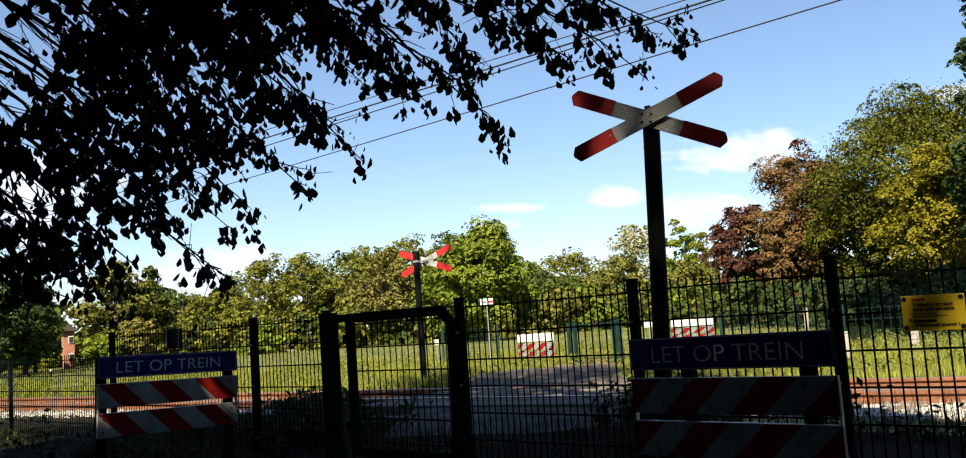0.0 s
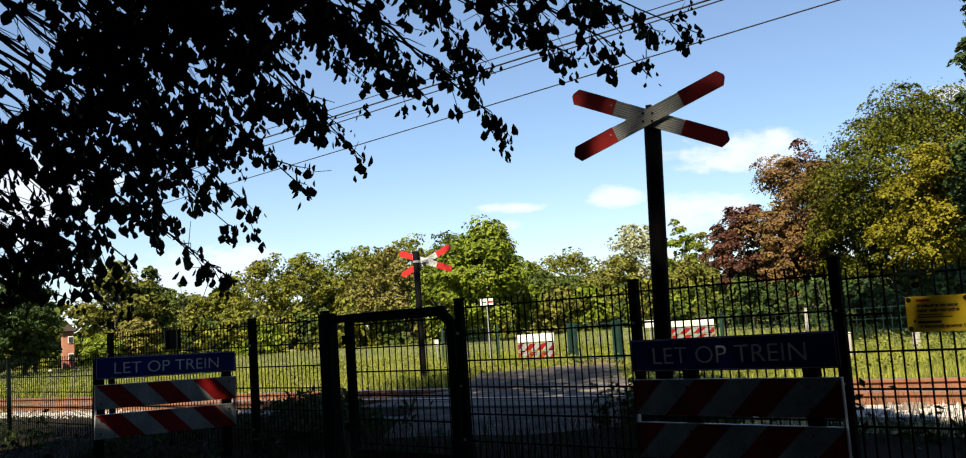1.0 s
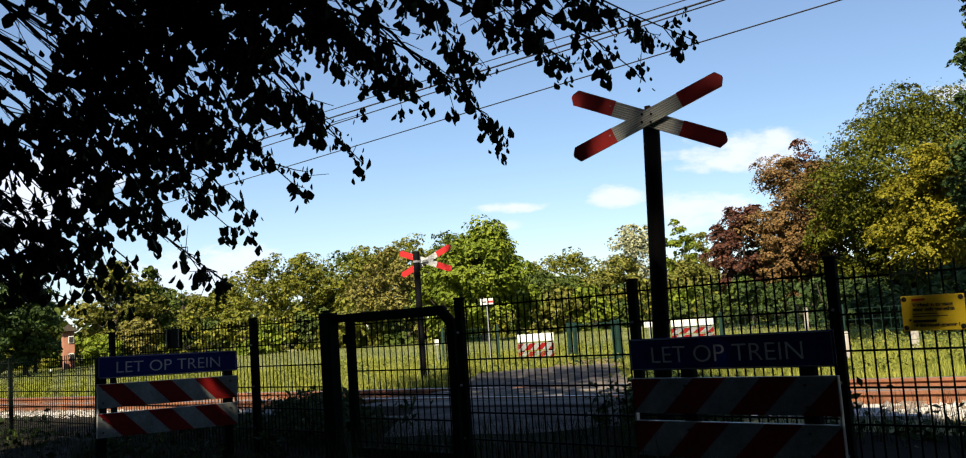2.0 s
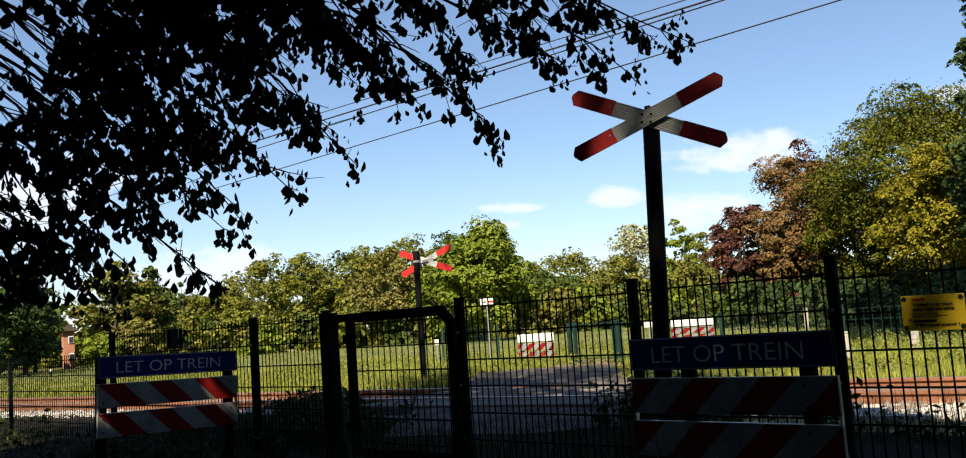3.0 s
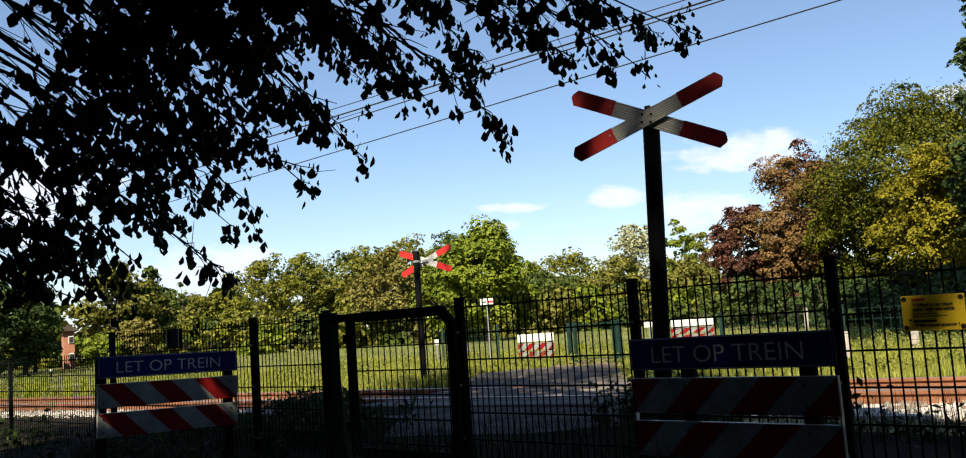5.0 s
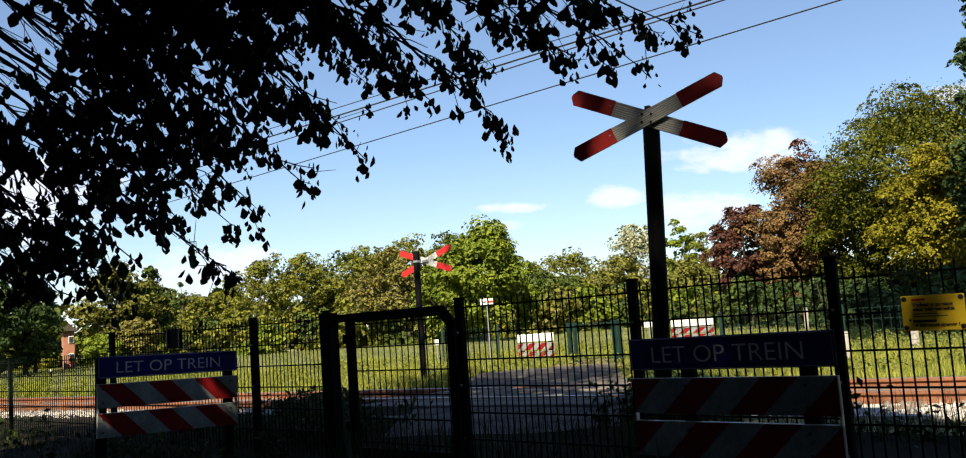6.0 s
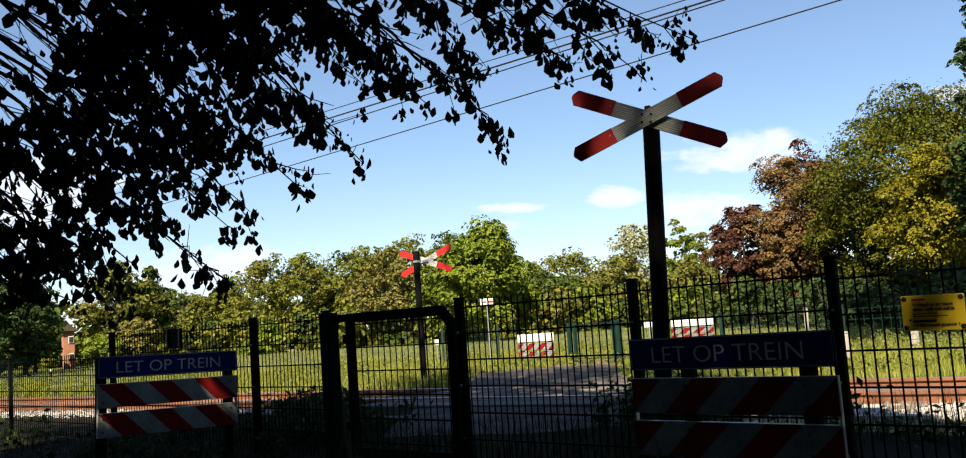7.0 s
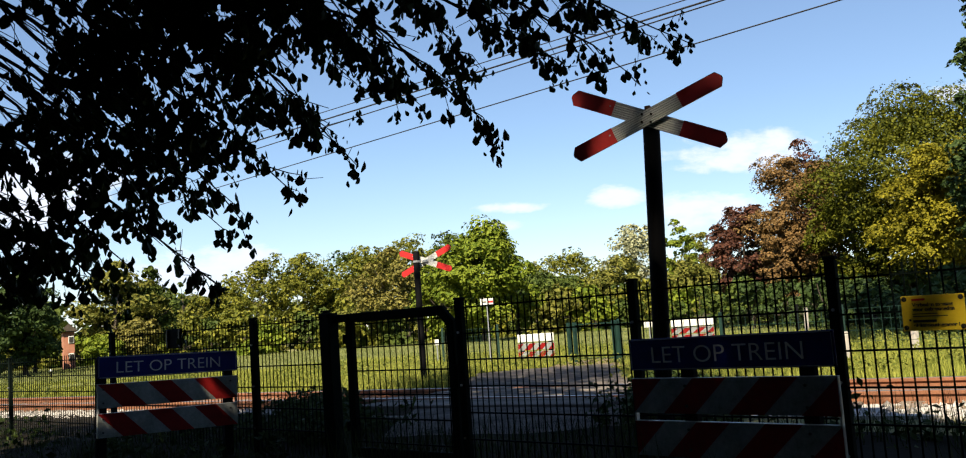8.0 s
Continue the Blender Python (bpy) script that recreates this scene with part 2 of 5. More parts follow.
def leaf_quads(rng, centres, normals, size, long=1.5):
    """Folded leaves of four triangles each at those centres, roughly facing the normals; arrays of points and faces."""
    n = len(centres)
    nor = normals + rng.normal(0, 0.55, (n, 3))
    nor /= np.linalg.norm(nor, axis=1)[:, None] + 1e-9
    t = np.cross(nor, rng.normal(0, 1, (n, 3)))
    t /= np.linalg.norm(t, axis=1)[:, None] + 1e-9
    b = np.cross(nor, t)
    s = size * rng.uniform(0.6, 1.35, n)[:, None]
    p0 = centres - t * s * long * 0.5
    p1 = centres + b * s * 0.5 + nor * s * 0.14
    p2 = centres + t * s * long * 0.5
    p3 = centres - b * s * 0.5 + nor * s * 0.14
    v = np.stack([p0, p1, p2, p3], 1).reshape(-1, 3)
    k = np.arange(n)[:, None] * 4
    f = np.concatenate([k + [0, 1, 2], k + [0, 2, 3]], 0)
    return v, f


# ---------- ground, road, railway ----------
ALONG = Vector((-0.735, 0.678, 0.0)).normalized()      # fence and wires
TRACK = Vector((-0.834, 0.551, 0.0)).normalized()       # rails
CROSSWISE = Vector((TRACK.y, -TRACK.x, 0.0)) * -1
if CROSSWISE.y < 0:
    CROSSWISE = -CROSSWISE
RAIL_AT = Vector((4.66, 10.21, 0.0))                    # a point on the track's middle


def track_pose(along, across=0.0, z=0.0):
    p = RAIL_AT + TRACK * along + CROSSWISE * across
    return Matrix.Translation((p.x, p.y, z)) @ pose(0, 0, 0, 0, 0, math.degrees(math.atan2(TRACK.y, TRACK.x)))


def make_ground():
    bm = bmesh.new()
    bmesh.ops.create_grid(bm, x_segments=150, y_segments=150, size=1.0)
    for v in bm.verts:
        x = math.copysign(abs(v.co.x) ** 3.2, v.co.x) * 900
        y = math.copysign(abs(v.co.y) ** 3.2, v.co.y) * 900 + 12
        h = noise.noise((x * 0.35, y * 0.35, 0)) * 0.035 + noise.noise((x * 0.08, y * 0.08, 3)) * 0.03
        v.co = (x, y, h - 0.05)
    tagged(part("ground", bm, M["meadow"], None, smooth=True), "rough grassy ground reaching the far wood", "ground", kind="structure")
    bm = bmesh.new()
    bmesh.ops.create_grid(bm, x_segments=60, y_segments=24, size=1.0)
    for v in bm.verts:
        x, y = v.co.x * 42, 46 + v.co.y * 17 + 0.05 * v.co.x * 40
        v.co = (x, y, 0.03 + noise.noise((x * 0.2, y * 0.2, 4)) * 0.04)
    tagged(part("field", bm, M["crop"], None, smooth=True), "young bluish green crop field before the wood", "field", kind="structure")
    # bare soil this side of the track; tree shade is put into its colour
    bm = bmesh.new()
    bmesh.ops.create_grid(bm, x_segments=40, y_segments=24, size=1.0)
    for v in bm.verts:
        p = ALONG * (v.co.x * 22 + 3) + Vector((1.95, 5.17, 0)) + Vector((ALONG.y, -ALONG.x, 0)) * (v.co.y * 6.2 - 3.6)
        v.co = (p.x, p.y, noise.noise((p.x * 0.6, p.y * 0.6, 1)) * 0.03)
    tagged(part("soil", bm, M["earth_shade_dark"], None, smooth=True), "bare soil with leaf litter beside the fence, darkened for tree shade", "ground", kind="structure")


ROAD_L, ROAD_R, ROAD_DIR = -1.35, 1.55, Vector((0.085, 1.0, 0))


def make_road():
    bm = bmesh.new()
    rows = []
    for i in range(33):
        y = 9.2 + 10.6 * i / 32
        w = 0.06 * noise.noise((y * 0.8, 3.1, 0))
        a, b = ROAD_L + ROAD_DIR.x * (y - 8), ROAD_R + ROAD_DIR.x * (y - 8)
        rows.append([bm.verts.new((a + (b - a) * k / 6 + (w if k in (0, 6) else 0), y, 0.045 - 0.10 * max(0, 10.6 - y) / 1.4 + 0.05 * max(0, 1 - abs(y - 13.4) / 5.5) + 0.02 * math.sin(math.pi * k / 6))) for k in range(7)])
    for r, s in zip(rows, rows[1:]):
        for k in range(6):
            bm.faces.new((r[k], r[k + 1], s[k + 1], s[k]))
    bmesh.ops.solidify(bm, geom=bm.faces[:], thickness=0.09)
    tagged(part("road", bm, M["asphalt"]), "narrow worn grey asphalt road, dappled light mottled into its colour", "road", kind="structure")
    bm = bmesh.new()
    rows = []
    for i in range(20):
        y = 19.2 + 3.6 * i / 19
        c = 1.75 + 0.22 * (y - 19.2)
        w = 1.0 - 0.10 * (y - 19.2)
        rows.append([bm.verts.new((c + w * k + 0.12 * noise.noise((y, k * 3, 9)), y, 0.035 - 0.02 * abs(k))) for k in (-1, 0, 1)])
    for r, s in zip(rows, rows[1:]):
        for k in range(2):
            bm.faces.new((r[k], r[k + 1], s[k + 1], s[k]))
    bmesh.ops.solidify(bm, geom=bm.faces[:], thickness=0.06)
    tagged(part("sand_path", bm, M["sand"]), "trodden pale sand path through the grass", "path", kind="structure")


def make_track():
    rng = np.random.default_rng(4)
    rusty = part("track_middle", prism([(-60, -0.09), (60, -0.09), (60, 0.012), (-60, 0.012)], 1.36, m=track_pose(0)), M["rust_stone"])
    tagged(rusty, "rust-brown stone bed between the rails", "track bed", kind="structure")
    bed = part("track_bed", prism([(-60, -0.16), (60, -0.16), (60, -0.01), (-60, -0.01)], 3.6, m=track_pose(0)), M["ballast"])
    tagged(bed, "grey stone ballast bed under the rails", "track bed", kind="structure")
    shoulder = part("track_shoulder", prism([(-26, -0.2), (26, -0.2), (26, -0.045), (-26, -0.045)], 1.9, m=track_pose(34.5, -2.65)), M["ballast"])
    tagged(shoulder, "pale grey stone shoulder beside the rails", "track bed", kind="structure")
    # loose stones
    n = 20000
    al = np.concatenate([rng.uniform(-9, 6, n // 3), rng.uniform(8, 30, n - n // 3)])
    ac = rng.normal(0, 1.25, n).clip(-2.4, 2.4)
    al = np.where((al > -0.4 + 0.6) & (al < 7.5), al - 9, al)
    al[-5000:], ac[-5000:] = rng.uniform(8.6, 26, 5000), rng.uniform(-3.6, -1.2, 5000)
    base = np.array([[1, 0, 0], [-1, 0, 0], [0, 1, 0], [0, -1, 0], [0, 0, 1], [0, 0, -1]], float)
    tri = np.array([[0, 2, 4], [2, 1, 4], [1, 3, 4], [3, 0, 4], [2, 0, 5], [1, 2, 5], [3, 1, 5], [0, 3, 5]])
    px = RAIL_AT.x + TRACK.x * al + CROSSWISE.x * ac
    py = RAIL_AT.y + TRACK.y * al + CROSSWISE.y * ac
    pz = 0.0 - np.maximum(0, np.abs(ac) - 1.5) * 0.09
    c = np.stack([px, py, pz], 1)
    s = rng.uniform(0.018, 0.045, n)[:, None, None]
    v = c[:, None, :] + base[None] * s * rng.uniform(0.6, 1.2, (n, 6, 1)) + rng.normal(0, 0.006, (n, 6, 3))
    inner = (ac > -0.95) & (ac < 1.5)
    for pick, mat, lab in ((~inner, "ballast", "loose pale grey crushed ballast stones"), (inner, "rust_stone", "loose rust-brown ballast stones between the rails")):
        m = int(pick.sum())
        fp = (np.arange(m)[:, None, None] * 6 + tri[None]).reshape(-1, 3)
        st = from_arrays("ballast_stones", v[pick].reshape(-1, 3).tolist(), fp.tolist(), M[mat])
        tagged(st, lab, "ballast", kind="stuff")
    # rails
    prof = [(-0.07, 0.0), (0.07, 0.0), (0.07, 0.015), (0.012, 0.035), (0.012, 0.115), (0.036, 0.125), (0.036, 0.155), (0.026, 0.162),
            (-0.026, 0.162), (-0.036, 0.155), (-0.036, 0.125), (-0.012, 0.115), (-0.012, 0.035), (-0.07, 0.015)]
    turn = pose(0, 0, 0, 0, 0, 90)
    for ac in (-0.75, 0.75):
        rail = part("rail", prism(prof, 120.0, m=track_pose(0, ac, -0.04) @ turn), M["rust"])
        tagged(rail, "rusty brown steel railway rail", "rail", group="rails")
        head = part("railhead", prism([(-0.028, 0.0), (0.028, 0.0), (0.022, 0.004), (-0.022, 0.004)], 120.0, m=track_pose(0, ac, 0.122) @ turn), M["railhead"], rail, "polished running surface")
    sl = mesh_of("sleeper", box((0.25, 2.5, 0.14), bevel=0.015, seg=1), M["sleeper"])
    for i in range(-18, 70):
        o = new("sleeper", sl)
        o.matrix_basis = track_pose(i * 0.6 + rng.uniform(-0.01, 0.01), 0, -0.055)
        tagged(o, "weathered timber railway sleeper in ballast", "sleeper", group="sleepers")
    # crossing deck of planks between and beside the rails, in the road
    deck = empty("crossing_deck", track_pose(4.9, 0, 0.0), "weathered timber plank deck of the level crossing", "crossing deck", kind="structure")
    pl = mesh_of("plank", box((3.7, 0.19, 0.12), bevel=0.01, seg=1), M["plank"])
    for k in range(-8, 9):
        y = k * 0.2
        if abs(abs(y) - 0.75) < 0.13:
            continue
        piece("plank", pl, deck, pose(rng.uniform(-0.05, 0.05), y, 0.055 + rng.uniform(-0.006, 0.006)))


# ---------- fence, gate ----------
FENCE_AT = Vector((1.95, 5.17, 0.0))
FENCE_TURN = math.degrees(math.atan2(ALONG.y, ALONG.x))


def fence_pose(u, off=0.0, z=0.0):
    p = FENCE_AT + ALONG * u + Vector((ALONG.y, -ALONG.x, 0)) * off
    return pose(p.x, p.y, z, 0, 0, FENCE_TURN)


def wire_panel(parent, u0, u1, z0, z1, count, points=0.03, name="wire_panel", lift=0.2):
    """Double-rod mesh: level rods in pairs every 0.2 m as one part, each upright rod a piece of it."""
    z = z1 - 0.03
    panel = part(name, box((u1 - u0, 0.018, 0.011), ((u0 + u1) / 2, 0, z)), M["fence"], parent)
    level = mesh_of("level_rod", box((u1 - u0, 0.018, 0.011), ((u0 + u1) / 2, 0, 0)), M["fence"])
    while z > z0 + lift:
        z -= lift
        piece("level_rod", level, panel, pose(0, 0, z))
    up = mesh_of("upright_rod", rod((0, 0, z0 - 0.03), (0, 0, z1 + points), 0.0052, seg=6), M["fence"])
    for i in range(count):
        piece("upright_rod", up, panel, pose(u0 + (u1 - u0) * (i + 0.5) / count, 0, 0))
    return panel


def fence_post(parent, u, h, w=0.06, name="post"):
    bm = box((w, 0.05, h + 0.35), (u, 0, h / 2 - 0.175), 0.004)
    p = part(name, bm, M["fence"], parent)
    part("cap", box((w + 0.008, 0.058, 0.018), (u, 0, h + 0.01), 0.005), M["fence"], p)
    for z in (0.25, 0.65, 1.05):
        if z < h - 0.1:
            part("clamp", rod((u, 0.025, z), (u, 0.038, z), 0.009, seg=8), M["zinc"], p, "small bright clamp bolt")
    return p


def make_fence():
    f = empty("mesh_fence", fence_pose(0), "dark green double-rod mesh fence with square posts", "fence")
    for u, h in ((-2.6, 1.32), (0.03, 1.33), (1.36, 1.315), (2.96, 1.30), (4.64, 1.30), (5.80, 1.295), (8.83, 1.285)):
        fence_post(f, u, h, 0.068 if u == 2.96 else 0.06 if u < 2 else 0.082)
    wire_panel(f, -2.57, 0.0, 0.06, 1.25, 40)
    wire_panel(f, 0.06, 1.33, 0.06, 1.28, 22)
    wire_panel(f, 1.39, 2.92, 0.06, 1.27, 26)
    wire_panel(f, 4.70, 5.76, 0.06, 1.27, 18)
    wire_panel(f, 5.84, 8.79, 0.06, 1.27, 47)
    low = empty("low_mesh_fence", fence_pose(0), "lower dark green mesh fence beside the railway", "fence")
    for u in (12.03, 15.4, 18.8):
        fence_post(low, u, 1.06)
    wire_panel(low, 8.86, 12.0, 0.06, 1.03, 46)
    wire_panel(low, 12.06, 15.37, 0.06, 1.03, 46)
    wire_panel(low, 15.43, 18.77, 0.06, 1.03, 46)
    # pedestrian gate between two posts, in a tube frame with one cut corner
    g = empty("mesh_gate", fence_pose(0, 0.02), "dark green pedestrian gate with mesh infill, closed", "gate")
    ua, ub, zt, zb = 3.083, 4.335, 1.232, 0.085
    bm = bmesh.new()
    path = [(ub, zb), (ub, zt), (ua + 0.10, zt), (ua, zt - 0.10), (ua, zb), (ub, zb)]
    for (a, c), (b, d) in zip(path, path[1:]):
        L = math.hypot(b - a, d - c)
        t = pose(0, 0, 0, 0, -math.degrees(math.atan2(d - c, b - a)), 0)
        box((L + 0.05, 0.05, 0.08), ((a + b) / 2, 0, (c + d) / 2), 0.008, t, bm, seg=1)
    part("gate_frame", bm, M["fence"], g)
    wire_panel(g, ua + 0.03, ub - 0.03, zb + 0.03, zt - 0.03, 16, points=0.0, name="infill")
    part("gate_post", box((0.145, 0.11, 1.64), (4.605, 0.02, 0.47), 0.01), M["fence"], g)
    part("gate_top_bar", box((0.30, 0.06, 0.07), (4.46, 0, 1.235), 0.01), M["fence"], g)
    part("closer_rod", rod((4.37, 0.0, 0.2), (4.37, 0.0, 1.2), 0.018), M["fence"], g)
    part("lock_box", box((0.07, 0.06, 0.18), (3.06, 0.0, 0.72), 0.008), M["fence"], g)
    for z in (0.3, 1.05):
        part("hinge", rod((4.40, 0.0, z - 0.04), (4.40, 0.0, z + 0.04), 0.026), M["fence"], g)
    s = empty("notice_plate", fence_pose(7.29, -0.03, 1.17), "small dark notice plate seen from the back", "sign")
    part("plate", box((0.34, 0.006, 0.21), (0, 0, 0), 0.002), M["pole"], s)
    for x in (-0.13, 0.13):
        part("bracket", box((0.03, 0.02, 0.19), (x, 0.012, 0), 0.003), M["bolt"], s)


def make_yellow_sign():
    s = empty("warning_sign", fence_pose(-0.497, -0.045, 1.006) @ pose(0, 0, 0, 0, 0.6, 180), "yellow enamel no-entry notice bolted to the mesh fence", "sign")
    part("plate", box((0.31, 0.004, 0.183), (0, 0, 0), 0.0015, seg=1), M["yellow"], s)
    for x in (-0.138, 0.138):
        for z in (-0.074, 0.074):
            part("washer", rod((x, -0.002, z), (x, -0.004, z), 0.013, seg=12), M["bolt"], s)
            part("bolt", rod((x, -0.004, z), (x, -0.010, z), 0.007, seg=6), M["bolt"], s)
    F = lambda x, z: pose(x, -0.0035, z)
    part("emblem", box((0.066, 0.002, 0.012), (-0.068, -0.003, 0.070), 0.0), M["red"], s, "small red emblem strip")
    lettering("Verboden toegang", 0.025, M["ink"], s, F(-0.101, 0.035), width=0.20, bold=0.0011)
    lettering("voor onbevoegden", 0.025, M["ink"], s, F(-0.101, 0.011), width=0.205, bold=0.0011)
    part("small_print", box((0.12, 0.002, 0.005), (-0.041, -0.003, -0.004)), M["ink"], s)
    part("small_print", box((0.17, 0.002, 0.005), (-0.016, -0.003, -0.017)), M["ink"], s)
    part("small_print", box((0.011, 0.002, 0.011), (-0.116, -0.003, -0.035)), M["ink"], s)
    part("small_print", box((0.115, 0.002, 0.013), (-0.044, -0.003, -0.042)), M["ink"], s)
    lettering("elektrocutiegevaar !", 0.023, M["ink"], s, F(-0.101, -0.070), width=0.225, bold=0.0011)


# ---------- crossing signs and barriers ----------
def cross_sign(m, label, post_h, zc, at_top=0.0, at_foot=0.0, behind=False, angles=(24.0, -21.0), group="crossing signs"):
    """Two ribbed planks crossed on a round post; red ends, white middles, bluntly pointed. Front faces -y. behind: the planks hang behind their post."""
    s = empty("crossing_sign", m, label, "crossing sign", group)
    L, W, red = 1.2, 0.115, 0.335
    top, base = Vector((at_top, 0, post_h)), Vector((at_foot, 0, -0.4))
    post = part("post", rod(base, top, 0.062, seg=28), M["pole"], s)
    part("cap", rod(top, top + Vector((0, 0, 0.014)), 0.066, 0.055, seg=28), M["pole"], post)
    side = 1 if behind else -1
    for k, ang in enumerate(angles):
        y = side * (0.074 + 0.026 * k)
        t = pose(0, y, zc, 0, ang, 0)
        back = part("arm", prism([(-L / 2 + red, -W / 2), (L / 2 - red, -W / 2), (L / 2 - red, W / 2), (-L / 2 + red, W / 2)], 0.010, m=t), M["rib_gap"], s, "white ribbed aluminium plank with red ends")
        for e in (-1, 1):
            o = [(e * (L / 2 - red), -W / 2), (e * (L / 2 - 0.032), -W / 2), (e * L / 2, -0.006), (e * L / 2, 0.012), (e * (L / 2 - 0.032), W / 2), (e * (L / 2 - red), W / 2)]
            part("red_end", prism(o, 0.016, m=t), M["red"], back, "faded red reflective end")
            edge = bmesh.new()
            for (xa, za), (xb, zb) in zip(o[1:-1], o[2:]):
                rod(t @ Vector((xa, -0.004, za)), t @ Vector((xb, -0.004, zb)), 0.0045, seg=6, bm=edge)
            part("end_edge", edge, M["bolt"], back, "dark folded edge")
        part("rivet", rod(t @ Vector((-L / 2 + red - 0.03, -0.008, 0.012)), t @ Vector((-L / 2 + red - 0.03, -0.013, 0.012)), 0.006, seg=8), M["letter"], back, "bright rivet")
        for i in range(7):
            z = -W / 2 + W * (i + 0.5) / 7
            part("rib", box((L - 2 * red, 0.014, W / 7 - 0.003), t @ Vector((0, 0, z)), 0.0025, pose(0, 0, 0, 0, ang, 0), seg=1), M["white"], back, "white enamelled rib")
    front = -0.10
    if not behind:
        for x, z in ((-0.035, -0.028), (0.03, -0.036), (-0.03, 0.03), (0.036, 0.022)):
            part("bolt", rod((x, front - 0.006, zc + z), (x, front - 0.016, zc + z), 0.010, seg=8), M["bolt"], s)
        part("top_bracket", box((0.045, 0.03, 0.05), (0.005, -0.05, zc + 0.075), 0.006), M["rust"], s, "small rusty bracket between the planks")
    part("clamp", box((0.14, 0.03, 0.05), (0, side * 0.052, zc), 0.005), M["zinc"], s)
    if behind:
        ring = rod((at_top, 0, zc - 0.02), (at_top, 0, zc + 0.02), 0.068, seg=24)
        part("clamp_ring", ring, M["zinc"], s, "bright clamp ring round the post")
    return s


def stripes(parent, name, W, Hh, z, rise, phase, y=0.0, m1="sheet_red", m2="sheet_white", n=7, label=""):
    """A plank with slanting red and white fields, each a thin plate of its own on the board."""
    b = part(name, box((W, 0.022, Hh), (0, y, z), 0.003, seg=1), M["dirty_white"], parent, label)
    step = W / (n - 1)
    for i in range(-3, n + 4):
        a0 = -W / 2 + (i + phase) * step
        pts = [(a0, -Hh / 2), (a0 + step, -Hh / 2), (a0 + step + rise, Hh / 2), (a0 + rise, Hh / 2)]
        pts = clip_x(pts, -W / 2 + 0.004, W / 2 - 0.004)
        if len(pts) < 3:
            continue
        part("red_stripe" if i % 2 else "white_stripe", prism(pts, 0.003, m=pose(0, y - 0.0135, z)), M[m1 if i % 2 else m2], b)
    return b


def clip_x(pts, lo, hi):
    for sign, lim in ((1, lo), (-1, -hi)):
        outp = []
        for (a, b), (c, d) in zip(pts, pts[1:] + pts[:1]):
            ina, inc = a * sign >= lim, c * sign >= lim
            if ina:
                outp.append((a, b))
            if ina != inc:
                k = (lim * sign - a) / (c - a)
                outp.append((lim * sign, b + (d - b) * k))
        pts = outp
        if not pts:
            break
    return pts


def warning_barrier(m, slant, label, words=True, top=0.95, W=1.356, legs=(-0.49, 0.49), deep=0.0):
    """A sign board over two striped planks on two legs, bolted together. Front faces -y. slant: 1 or -1, the way the stripes lean."""
    s = empty("warning_barrier", m, label, "barrier", "warning barriers")
    k = 1.0 if words else 0.8
    tall, gap, ph, low = (0.197 if words else 0.25) * k, 0.051 * k, 0.210 * k, 0.050 * k
    for x in legs:
        leg = part("leg", box((0.09, 0.05, top + 0.33 + deep), (x, 0.041, top / 2 - 0.175 - deep / 2), 0.005), M["pole"], s)
        part("foot", box((0.13, 0.3, 0.04), (x, 0.041, 0.02 - deep), 0.005), M["pole"], leg)
    board = part("sign_board", box((W, 0.02, tall), (0, 0, top - tall / 2), 0.009), M["blue"] if words else M["white"], s, "dark blue enamel board" if words else "plain white board")
    if words:
        for z in (-tall / 2 + 0.008, tall / 2 - 0.008):
            part("rim", box((W - 0.03, 0.004, 0.005), (0, -0.0105, top - tall / 2 + z)), M["rim_blue"], board, "thin pale rim line")
        for x in (-W / 2 + 0.012, W / 2 - 0.012):
            part("rim", box((0.005, 0.004, tall - 0.03), (x, -0.0105, top - tall / 2)), M["rim_blue"], board, "thin pale rim line")
        lettering("LET OP TREIN", 0.145, M["letter"], board, pose(-0.375 * W, -0.0115, top - tall / 2 - 0.053), width=0.742 * W, bold=-0.0012, split=True)
    z = top - tall - gap - ph / 2
    for i in range(2):
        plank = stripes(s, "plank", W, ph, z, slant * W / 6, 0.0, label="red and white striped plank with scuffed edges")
        part("top_lip", box((W, 0.03, 0.006), (0, 0.002, z + ph / 2 + 0.001), 0.002, seg=1), M["zinc"], plank, "bare metal edge")
        for x in legs:
            for dz in (-0.06 * k, 0.06 * k):
                part("bolt", rod((x, -0.015, z + dz), (x, -0.022, z + dz), 0.009, seg=8), M["bolt"], plank)
        z -= ph + low
    for x in (-W / 2 + 0.008, W / 2 - 0.008):
        part("edge_strip", box((0.012, 0.034, 2 * ph + low), (x, 0.003, top - tall - gap - ph - low / 2), 0.003), M["zinc"], s)
    return s


